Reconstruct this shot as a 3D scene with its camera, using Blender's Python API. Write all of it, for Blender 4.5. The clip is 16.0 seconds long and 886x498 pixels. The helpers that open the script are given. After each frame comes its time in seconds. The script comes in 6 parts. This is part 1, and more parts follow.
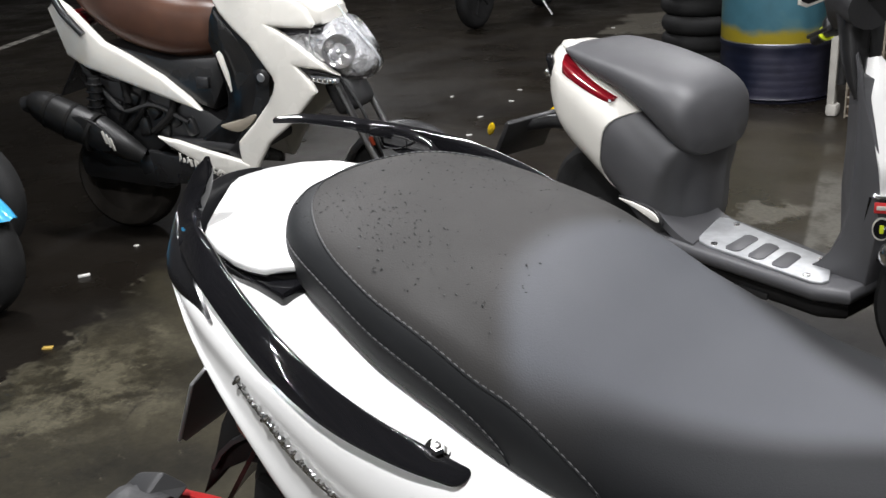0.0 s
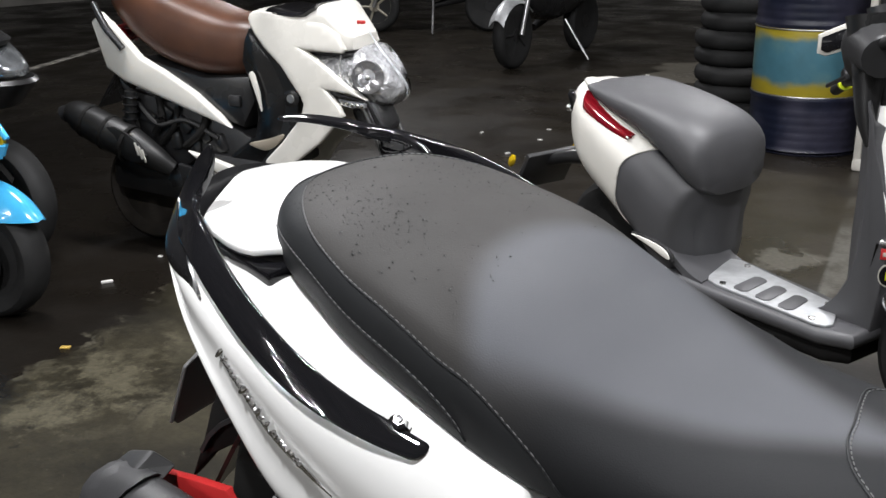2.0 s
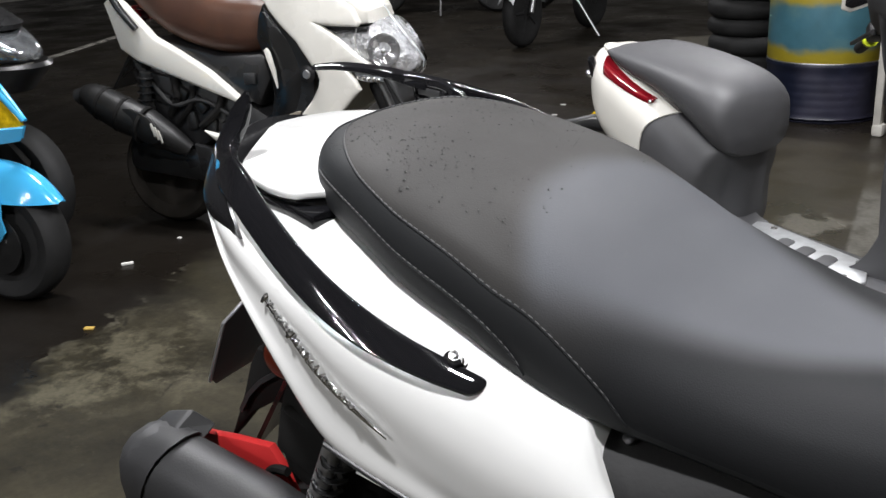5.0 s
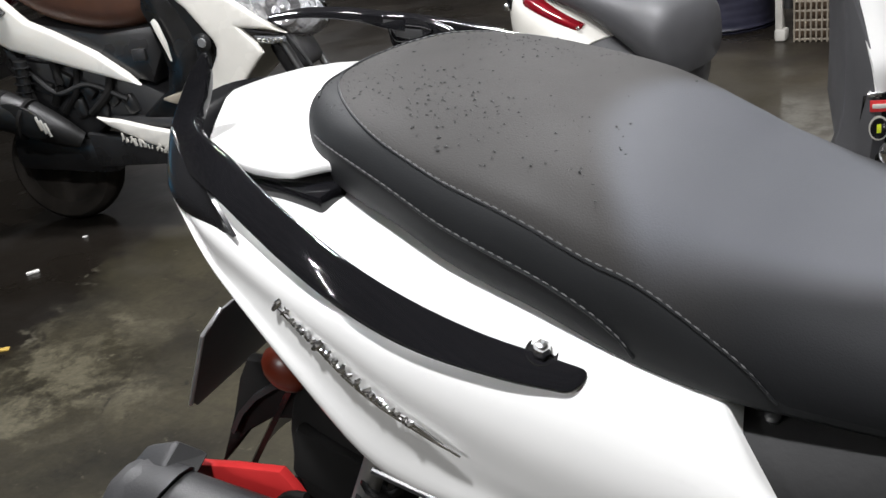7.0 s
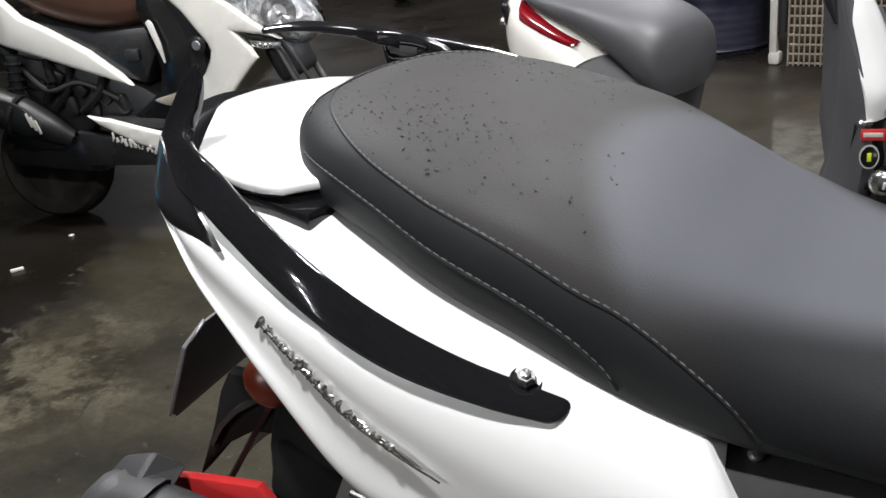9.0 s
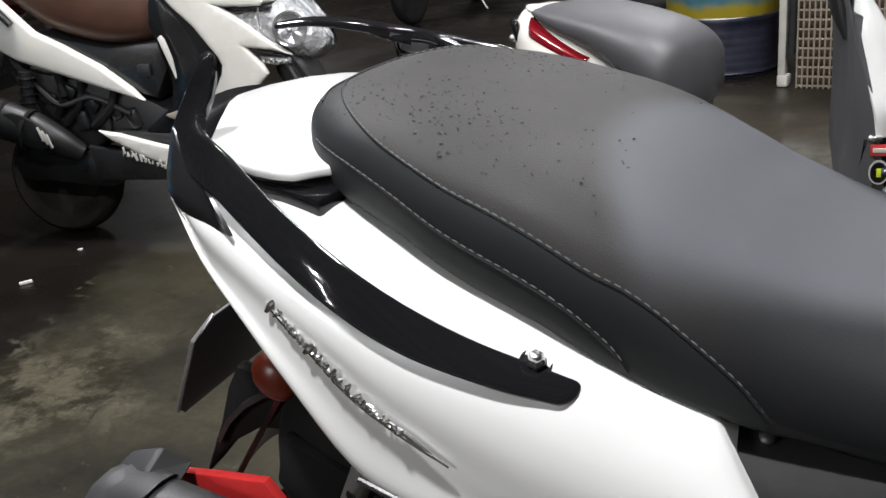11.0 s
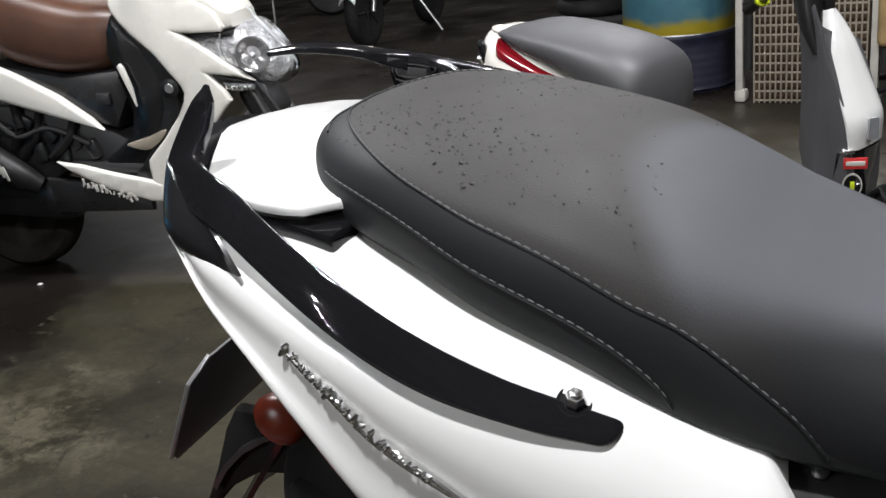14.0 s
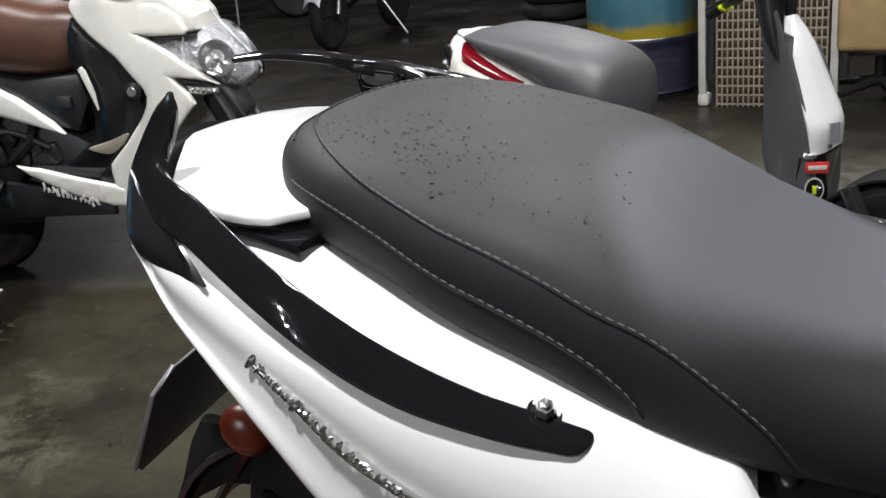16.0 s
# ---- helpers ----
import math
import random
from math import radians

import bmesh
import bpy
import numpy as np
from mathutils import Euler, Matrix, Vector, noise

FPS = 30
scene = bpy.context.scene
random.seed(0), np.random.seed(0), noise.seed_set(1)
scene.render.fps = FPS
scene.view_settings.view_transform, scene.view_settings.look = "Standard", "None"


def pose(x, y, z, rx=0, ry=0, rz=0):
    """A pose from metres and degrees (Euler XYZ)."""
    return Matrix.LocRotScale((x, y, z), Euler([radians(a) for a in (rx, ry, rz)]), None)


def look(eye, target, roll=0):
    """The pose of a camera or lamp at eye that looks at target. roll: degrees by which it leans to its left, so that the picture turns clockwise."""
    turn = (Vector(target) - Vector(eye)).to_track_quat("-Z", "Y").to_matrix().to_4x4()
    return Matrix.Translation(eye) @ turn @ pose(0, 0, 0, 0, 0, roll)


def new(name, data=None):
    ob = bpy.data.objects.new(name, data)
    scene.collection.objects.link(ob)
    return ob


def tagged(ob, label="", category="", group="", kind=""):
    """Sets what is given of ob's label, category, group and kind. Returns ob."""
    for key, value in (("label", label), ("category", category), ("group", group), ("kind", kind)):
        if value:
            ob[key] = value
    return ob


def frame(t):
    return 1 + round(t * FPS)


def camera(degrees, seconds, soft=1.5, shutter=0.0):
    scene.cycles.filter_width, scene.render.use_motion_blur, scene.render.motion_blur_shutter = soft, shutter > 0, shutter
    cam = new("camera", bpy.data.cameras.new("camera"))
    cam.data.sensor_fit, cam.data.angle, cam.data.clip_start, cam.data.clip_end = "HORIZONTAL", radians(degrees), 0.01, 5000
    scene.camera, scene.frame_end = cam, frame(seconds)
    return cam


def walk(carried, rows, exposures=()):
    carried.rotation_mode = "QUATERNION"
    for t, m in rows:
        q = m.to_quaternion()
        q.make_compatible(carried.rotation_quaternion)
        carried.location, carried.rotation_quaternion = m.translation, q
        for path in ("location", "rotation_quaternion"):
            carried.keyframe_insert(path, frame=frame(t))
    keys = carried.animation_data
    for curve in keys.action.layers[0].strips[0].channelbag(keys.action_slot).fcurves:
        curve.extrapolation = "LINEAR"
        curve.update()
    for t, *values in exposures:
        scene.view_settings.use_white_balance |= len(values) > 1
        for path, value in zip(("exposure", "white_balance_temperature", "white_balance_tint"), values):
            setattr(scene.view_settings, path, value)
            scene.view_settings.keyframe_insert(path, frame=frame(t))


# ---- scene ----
cam = camera(48.0, 16.0)
PATH = [
    (0, (0.783, -0.686, 1.252), (-0.418, 0.741, 0.53), -3.9),
    (0.5, (0.82, -0.667, 1.225), (-0.441, 0.713, 0.514), -3.1),
    (1, (0.84, -0.69, 1.226), (-0.44, 0.679, 0.528), -1.5),
    (1.5, (0.854, -0.701, 1.226), (-0.429, 0.679, 0.554), -1.4),
    (2, (0.86, -0.702, 1.223), (-0.404, 0.709, 0.58), -1.1),
    (2.5, (0.857, -0.712, 1.216), (-0.397, 0.687, 0.53), -2.0),
    (3, (0.854, -0.727, 1.186), (-0.397, 0.68, 0.513), -1.6),
    (5.3, (0.815, -0.72, 1.167), (-0.473, 0.659, 0.502), -3.3),
    (5.5, (0.801, -0.713, 1.161), (-0.502, 0.645, 0.484), -3.9),
    (6, (0.753, -0.682, 1.148), (-0.545, 0.649, 0.411), -4.2),
    (6.5, (0.695, -0.658, 1.138), (-0.556, 0.715, 0.396), -5.8),
    (7, (0.626, -0.669, 1.137), (-0.472, 0.813, 0.366), -8.3),
    (7.5, (0.594, -0.677, 1.138), (-0.444, 0.841, 0.352), -9.1),
    (8, (0.595, -0.672, 1.146), (-0.474, 0.847, 0.405), -7.3),
    (8.5, (0.606, -0.664, 1.148), (-0.494, 0.845, 0.432), -6.0),
    (9, (0.622, -0.66, 1.145), (-0.459, 0.842, 0.386), -6.0),
    (9.2, (0.629, -0.66, 1.149), (-0.462, 0.837, 0.395), -5.6),
    (11.3, (0.621, -0.673, 1.115), (-0.475, 0.848, 0.419), -5.6),
    (11.5, (0.607, -0.671, 1.115), (-0.47, 0.87, 0.432), -6.2),
    (12, (0.575, -0.665, 1.12), (-0.505, 0.881, 0.455), -7.4),
    (12.5, (0.564, -0.67, 1.122), (-0.471, 0.904, 0.45), -7.1),
    (13, (0.562, -0.668, 1.121), (-0.444, 0.915, 0.424), -6.0),
    (13.5, (0.562, -0.667, 1.123), (-0.459, 0.909, 0.434), -6.0),
    (14, (0.564, -0.668, 1.119), (-0.466, 0.906, 0.439), -6.3),
    (14.5, (0.563, -0.668, 1.121), (-0.467, 0.909, 0.446), -5.9),
    (15, (0.559, -0.669, 1.121), (-0.468, 0.912, 0.453), -5.3),
    (15.5, (0.557, -0.663, 1.121), (-0.445, 0.93, 0.444), -5.7),
    (16, (0.559, -0.663, 1.122), (-0.412, 0.947, 0.44), -5.8),
]
# the film's own exposure drifts a little
walk(cam, [(t, look(e, g, r)) for t, e, g, r in PATH],
     [(0, 0.12), (2, 0.14), (3, 0.12), (5.5, 0.16), (6.5, 0.26), (7, 0.30), (7.5, 0.25), (8, 0.17), (9, 0.19), (11.5, 0.09), (13.5, 0.04), (16, 0.03)])

# ---------------- world and lamps ----------------
world = bpy.data.worlds.new("night")
scene.world = world
world.use_nodes = True
world.node_tree.nodes["Background"].inputs[0].default_value = (0.55, 0.62, 0.75, 1)
world.node_tree.nodes["Background"].inputs[1].default_value = 0.045


def lamp(name, x, y, z, sx, sy, power, colour=(1.0, 1.0, 1.03), rx=0.0):
    d = bpy.data.lights.new(name, "AREA")
    d.shape, d.size, d.size_y, d.energy, d.color = "RECTANGLE", sx, sy, power, colour
    ob = new(name, d)
    ob.matrix_world = pose(x, y, z, rx)
    return ob


# Near lamp and tubes: unseen, placed to suit the brightness; southern row: from rail highlights.
LAMPS = [(0.25, -0.78, 2.7, 0.10, 0.10, 60), (-1.0, -3.75, 2.7, 0.04, 0.04, 70), (0.35, 1.55, 3.05, 1.2, 0.12, 84),
         (-1.9, 0.95, 3.05, 1.2, 0.12, 74), (-1.2, 5.0, 3.05, 1.2, 0.12, 62), (2.4, 1.5, 3.05, 1.2, 0.12, 40), (-5.5, 5.5, 3.05, 1.2, 0.12, 65),
         (-1.3, -4.5, 2.7, 0.03, 0.03, 24), (-1.5, -5.1, 2.7, 0.025, 0.025, 24), (-1.7, -5.8, 2.7, 0.025, 0.025, 24)]


# ---------------- materials ----------------
def mat(name, base, rough=0.5, metal=0.0, vary=0.08, scale=12.0, bump=0.0, bscale=150.0, coat=0.0, spec=0.5, rvary=0.08, second=None, mixscale=3.0, mixat=(0.45, 0.6)):
    """A surface with two scales of colour change, uneven gloss and fine relief."""
    m = bpy.data.materials.new(name)
    m.use_nodes = True
    nt = m.node_tree
    b = nt.nodes["Principled BSDF"]
    link = nt.links.new
    tc = nt.nodes.new("ShaderNodeTexCoord")
    n1 = nt.nodes.new("ShaderNodeTexNoise")
    n1.inputs["Scale"].default_value, n1.inputs["Detail"].default_value = scale, 6.0
    link(tc.outputs["Object"], n1.inputs["Vector"])
    ramp = nt.nodes.new("ShaderNodeMapRange")
    ramp.inputs["From Min"].default_value, ramp.inputs["From Max"].default_value = 0.3, 0.7
    ramp.inputs["To Min"].default_value, ramp.inputs["To Max"].default_value = 1 - vary, 1 + vary
    link(n1.outputs["Fac"], ramp.inputs["Value"])
    mul = nt.nodes.new("ShaderNodeMix")
    mul.data_type, mul.blend_type = "RGBA", "MULTIPLY"
    mul.inputs["Factor"].default_value = 1.0
    mul.inputs["A"].default_value = (*base, 1)
    if second:
        n2 = nt.nodes.new("ShaderNodeTexNoise")
        n2.inputs["Scale"].default_value, n2.inputs["Detail"].default_value = mixscale, 8.0
        link(tc.outputs["Object"], n2.inputs["Vector"])
        r2 = nt.nodes.new("ShaderNodeMapRange")
        r2.inputs["From Min"].default_value, r2.inputs["From Max"].default_value = mixat
        link(n2.outputs["Fac"], r2.inputs["Value"])
        mx = nt.nodes.new("ShaderNodeMix")
        mx.data_type = "RGBA"
        mx.inputs["A"].default_value, mx.inputs["B"].default_value = (*base, 1), (*second, 1)
        link(r2.outputs["Result"], mx.inputs["Factor"])
        link(mx.outputs["Result"], mul.inputs["A"])
    link(ramp.outputs["Result"], mul.inputs["B"])
    link(mul.outputs["Result"], b.inputs["Base Color"])
    rr = nt.nodes.new("ShaderNodeMapRange")
    rr.inputs["From Min"].default_value, rr.inputs["From Max"].default_value = 0.3, 0.7
    rr.inputs["To Min"].default_value, rr.inputs["To Max"].default_value = max(0.02, rough - rvary), min(1, rough + rvary)
    n3 = nt.nodes.new("ShaderNodeTexNoise")
    n3.inputs["Scale"].default_value, n3.inputs["Detail"].default_value = scale * 0.4, 4.0
    link(tc.outputs["Object"], n3.inputs["Vector"])
    link(n3.outputs["Fac"], rr.inputs["Value"])
    link(rr.outputs["Result"], b.inputs["Roughness"])
    b.inputs["Metallic"].default_value = metal
    b.inputs["Coat Weight"].default_value, b.inputs["Coat Roughness"].default_value = coat, 0.02
    b.inputs["Specular IOR Level"].default_value = spec
    if bump:
        n4 = nt.nodes.new("ShaderNodeTexNoise")
        n4.inputs["Scale"].default_value, n4.inputs["Detail"].default_value = bscale, 3.0
        link(tc.outputs["Object"], n4.inputs["Vector"])
        bp = nt.nodes.new("ShaderNodeBump")
        bp.inputs["Strength"].default_value, bp.inputs["Distance"].default_value = bump, 0.002
        link(n4.outputs["Fac"], bp.inputs["Height"])
        link(bp.outputs["Normal"], b.inputs["Normal"])
    return m


WHITE = mat("pearl_white_paint", (0.78, 0.78, 0.76), 0.22, vary=0.02, coat=0.8, rvary=0.04)
CREAM = mat("cream_white_paint", (0.74, 0.72, 0.66), 0.3, vary=0.03, coat=0.5)
GLOSSBLACK = mat("gloss_black_paint", (0.0085, 0.0085, 0.0098), 0.035, vary=0.1, coat=0.3, rvary=0.012)
BLACK = mat("black_plastic", (0.022, 0.022, 0.023), 0.45, vary=0.2, bump=0.12, bscale=400)
SATIN = mat("satin_black_plastic", (0.0175, 0.0175, 0.0180), 0.3, vary=0.2)
GLOSSY = mat("scuffed_gloss_plastic", (0.0090, 0.0090, 0.0095), 0.2, vary=0.2, scale=25, rvary=0.12)
VINYL = mat("charcoal_vinyl", (0.0300, 0.0287, 0.0272), 0.64, vary=0.08, bump=0.12, bscale=700, spec=0.20)
# Sewn side panels; part of the shade on their upright faces is in this colour.
SIDEVINYL = mat("shaded_side_vinyl", (0.0150, 0.0160, 0.0170), 0.58, vary=0.1, bump=0.09, bscale=700, spec=0.25)
THREAD = mat("grey_thread", (0.105, 0.105, 0.105), 0.8)
BROWN = mat("brown_leather", (0.080, 0.034, 0.019), 0.42, vary=0.18, bump=0.2, bscale=300)
GREY = mat("matte_grey_paint", (0.072, 0.072, 0.076), 0.5, vary=0.05)
GREYSEAT = mat("grey_seat_vinyl", (0.074, 0.074, 0.078), 0.50, vary=0.05, bump=0.15, bscale=500)
SMOKED = mat("smoked_lens", (0.012, 0.012, 0.013), 0.28, vary=0.1, coat=0.25, rvary=0.03)
RED = mat("red_lens", (0.19, 0.004, 0.010), 0.12, vary=0.1, coat=1.0)
REDPAINT = mat("red_paint", (0.55, 0.03, 0.03), 0.4, vary=0.1)
ORANGE = mat("dark_orange_lens", (0.16, 0.022, 0.008), 0.32, coat=0.25)
CHROME = mat("chrome", (0.90, 0.90, 0.90), 0.20, metal=1.0, rvary=0.03)
ALU = mat("brushed_aluminium", (0.6, 0.6, 0.6), 0.35, metal=0.9, vary=0.1)
RUBBER = mat("black_rubber", (0.018, 0.018, 0.018), 0.7, vary=0.25, bump=0.3, bscale=120, spec=0.35)
MUFF = mat("muffler_black", (0.028, 0.028, 0.029), 0.5, vary=0.12, bump=0.15, bscale=300)
OLDMUFF = mat("grimy_black_steel", (0.0120, 0.0120, 0.0120), 0.42, vary=0.3, scale=20, bump=0.3, bscale=60)
BLUE = mat("sky_blue_paint", (0.06, 0.42, 0.75), 0.15, vary=0.05, coat=1.0)
BOUNCEWALL = mat("pale_bounce_wall", (0.56, 0.54, 0.50), 0.8, vary=0.25, scale=2.0)
DRUMBLUE = mat("drum_blue", (0.007, 0.010, 0.024), 0.4, vary=0.25, scale=8, second=(0.03, 0.03, 0.05))
DRUMTEAL = mat("drum_teal", (0.06, 0.17, 0.22), 0.45, vary=0.2, scale=6, second=(0.12, 0.2, 0.17))
OFFWHITE = mat("aged_white_plastic", (0.55, 0.53, 0.48), 0.5, vary=0.12)
KRAFT = mat("kraft_card", (0.32, 0.22, 0.1), 0.8, vary=0.15)
GLASSY = mat("lamp_lens", (0.5, 0.52, 0.55), 0.06, metal=0.55, vary=0.3, scale=30, coat=1.0)
ACID = mat("acid_yellow", (0.6, 0.7, 0.02), 0.35)
PUREBLACK = mat("wet_dirt_and_hollow_black", (0.006, 0.006, 0.006), 0.6)
LENS = mat("headlamp_lens", (0.62, 0.64, 0.66), 0.14, metal=0.35, vary=0.45, scale=30, coat=1.0, bump=0.7, bscale=40)
AMBERGLASS = mat("amber_glass", (0.75, 0.5, 0.01), 0.08, metal=0.3, vary=0.4, scale=40, coat=1.0, bump=0.6, bscale=45)
AMBERGLASS.node_tree.nodes["Bump"].inputs["Distance"].default_value = 0.012
BOARD = mat("brown_board", (0.12, 0.080, 0.050), 0.7, vary=0.25, scale=8)
LINEPAINT = mat("worn_line_paint", (0.42, 0.40, 0.36), 0.6, vary=0.2, scale=10, second=(0.12, 0.11, 0.10), mixscale=9, mixat=(0.5, 0.58))
FACET = mat("faceted_reflector", (0.80, 0.81, 0.83), 0.12, metal=0.70, vary=0.15, scale=40, bump=1.0, bscale=30)
FACET.node_tree.nodes["Bump"].inputs["Distance"].default_value = 0.02
BOWL = mat("reflector_bowl", (0.80, 0.80, 0.82), 0.10, metal=0.90, vary=0.05)
CLEAR = bpy.data.materials.new("clear_plastic")
CLEAR.use_nodes = True
clear = CLEAR.node_tree.nodes["Principled BSDF"]
clear.inputs["Transmission Weight"].default_value, clear.inputs["Roughness"].default_value, clear.inputs["IOR"].default_value = 1.0, 0.03, 1.12
LATTICE = mat("dusty_tan_plastic", (0.29, 0.255, 0.20), 0.6, vary=0.2)
GRIME = mat("grimy_rubber", (0.0110, 0.0106, 0.0102), 0.8, vary=0.3, spec=0.15)
DIMFACET = mat("dim_reflector", (0.36, 0.38, 0.40), 0.14, metal=0.8, vary=0.4, scale=25, coat=0.6, bump=1.0, bscale=45)
FOOTALU = mat("scuffed_aluminium", (0.50, 0.51, 0.52), 0.45, metal=0.5, vary=0.12, scale=40)
PAPER = mat("white_paper", (0.75, 0.74, 0.70), 0.7)
LEAF = mat("dry_leaf", (0.45, 0.30, 0.06), 0.7)
DULLSTEEL = mat("dull_fork_steel", (0.30, 0.30, 0.30), 0.35, metal=0.9, vary=0.2)
# Tyre tone lifted so the shaded rear wheel merges with the dark floor.
FLOORTONE = mat("floor_toned_rubber", (0.030, 0.026, 0.022), 0.85, vary=0.3, spec=0.15)
ALLOY = mat("worn_pale_alloy", (0.36, 0.33, 0.26), 0.5, metal=0.15, vary=0.2)
PLATE = mat("plate_grey", (0.12, 0.12, 0.12), 0.42, metal=0.3)


def seat_material():
    """Vinyl with the sheen on the rider's place painted in, paler than the passenger's."""
    m = VINYL.copy()
    m.name = "sheen_painted_vinyl"
    nt = m.node_tree
    link = nt.links.new
    b = nt.nodes["Principled BSDF"]
    tc = nt.nodes.new("ShaderNodeTexCoord")
    sep = nt.nodes.new("ShaderNodeSeparateXYZ")
    link(tc.outputs["Object"], sep.inputs[0])
    y2 = nt.nodes.new("ShaderNodeMath")
    y2.operation = "MULTIPLY"
    link(sep.outputs["Y"], y2.inputs[0])
    link(sep.outputs["Y"], y2.inputs[1])
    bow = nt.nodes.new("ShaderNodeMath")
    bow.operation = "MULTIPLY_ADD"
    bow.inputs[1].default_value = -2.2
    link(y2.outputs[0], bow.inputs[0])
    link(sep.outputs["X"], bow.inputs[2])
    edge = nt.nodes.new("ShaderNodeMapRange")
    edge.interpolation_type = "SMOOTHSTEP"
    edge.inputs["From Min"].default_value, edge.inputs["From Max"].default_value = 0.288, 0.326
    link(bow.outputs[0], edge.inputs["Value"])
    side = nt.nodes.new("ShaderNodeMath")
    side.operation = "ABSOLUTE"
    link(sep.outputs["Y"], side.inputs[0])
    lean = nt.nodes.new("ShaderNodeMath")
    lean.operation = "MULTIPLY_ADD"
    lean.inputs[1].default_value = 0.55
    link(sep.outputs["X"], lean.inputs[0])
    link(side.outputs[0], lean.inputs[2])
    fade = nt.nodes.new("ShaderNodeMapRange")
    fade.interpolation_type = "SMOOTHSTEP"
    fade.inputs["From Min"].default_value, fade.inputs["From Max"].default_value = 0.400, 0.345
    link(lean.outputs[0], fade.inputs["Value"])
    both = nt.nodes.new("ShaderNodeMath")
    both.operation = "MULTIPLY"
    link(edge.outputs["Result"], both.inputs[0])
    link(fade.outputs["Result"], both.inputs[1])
    old = b.inputs["Base Color"].links[0].from_socket
    # a darker tone on the flanks before the rider's place
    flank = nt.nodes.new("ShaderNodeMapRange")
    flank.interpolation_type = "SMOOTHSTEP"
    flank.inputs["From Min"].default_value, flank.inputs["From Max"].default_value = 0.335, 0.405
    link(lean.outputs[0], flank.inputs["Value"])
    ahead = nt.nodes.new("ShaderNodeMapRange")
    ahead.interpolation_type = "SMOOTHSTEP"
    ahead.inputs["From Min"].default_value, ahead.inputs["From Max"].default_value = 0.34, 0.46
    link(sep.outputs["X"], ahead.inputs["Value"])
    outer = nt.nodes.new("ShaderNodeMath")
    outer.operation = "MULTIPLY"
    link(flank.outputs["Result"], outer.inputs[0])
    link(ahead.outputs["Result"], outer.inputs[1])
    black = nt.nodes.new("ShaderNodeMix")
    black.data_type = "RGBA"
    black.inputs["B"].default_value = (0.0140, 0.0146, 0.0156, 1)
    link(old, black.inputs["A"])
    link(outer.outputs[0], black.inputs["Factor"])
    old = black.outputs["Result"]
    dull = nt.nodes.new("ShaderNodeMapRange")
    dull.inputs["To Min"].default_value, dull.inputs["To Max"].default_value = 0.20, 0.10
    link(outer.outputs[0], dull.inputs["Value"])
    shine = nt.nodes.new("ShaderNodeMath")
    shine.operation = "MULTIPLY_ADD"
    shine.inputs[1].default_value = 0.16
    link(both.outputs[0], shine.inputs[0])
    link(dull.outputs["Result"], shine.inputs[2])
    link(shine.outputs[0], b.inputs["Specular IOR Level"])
    # pale sheen of the upturned dish, put into the colour
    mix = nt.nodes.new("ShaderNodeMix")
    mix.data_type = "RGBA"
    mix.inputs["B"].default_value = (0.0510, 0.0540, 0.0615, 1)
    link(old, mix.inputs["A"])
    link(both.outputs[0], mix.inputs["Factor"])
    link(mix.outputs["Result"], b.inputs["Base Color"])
    return m


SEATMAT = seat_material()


def band_material():
    """Teal paint that fades into yellow towards both edges of the band, sprayed unevenly."""
    m = DRUMTEAL.copy()
    m.name = "teal_and_yellow_spray"
    nt = m.node_tree
    link = nt.links.new
    b = nt.nodes["Principled BSDF"]
    tc = nt.nodes.new("ShaderNodeTexCoord")
    sep = nt.nodes.new("ShaderNodeSeparateXYZ")
    link(tc.outputs["Object"], sep.inputs[0])
    n = nt.nodes.new("ShaderNodeTexNoise")
    n.inputs["Scale"].default_value, n.inputs["Detail"].default_value = 7.0, 6.0
    link(tc.outputs["Object"], n.inputs["Vector"])
    mid = nt.nodes.new("ShaderNodeMath")
    mid.operation = "SUBTRACT"
    mid.inputs[1].default_value = 0.480
    link(sep.outputs["Z"], mid.inputs[0])
    away = nt.nodes.new("ShaderNodeMath")
    away.operation = "ABSOLUTE"
    link(mid.outputs[0], away.inputs[0])
    rag = nt.nodes.new("ShaderNodeMath")
    rag.operation = "MULTIPLY_ADD"
    rag.inputs[1].default_value = 0.10
    link(n.outputs["Fac"], rag.inputs[0])
    link(away.outputs[0], rag.inputs[2])
    edge = nt.nodes.new("ShaderNodeMapRange")
    edge.interpolation_type = "SMOOTHSTEP"
    edge.inputs["From Min"].default_value, edge.inputs["From Max"].default_value = 0.135, 0.185
    link(rag.outputs[0], edge.inputs["Value"])
    mix = nt.nodes.new("ShaderNodeMix")
    mix.data_type = "RGBA"
    link(b.inputs["Base Color"].links[0].from_socket, mix.inputs["A"])
    mix.inputs["B"].default_value = (0.34, 0.27, 0.02, 1)
    link(edge.outputs["Result"], mix.inputs["Factor"])
    link(mix.outputs["Result"], b.inputs["Base Color"])
    return m


DRUMBAND = band_material()


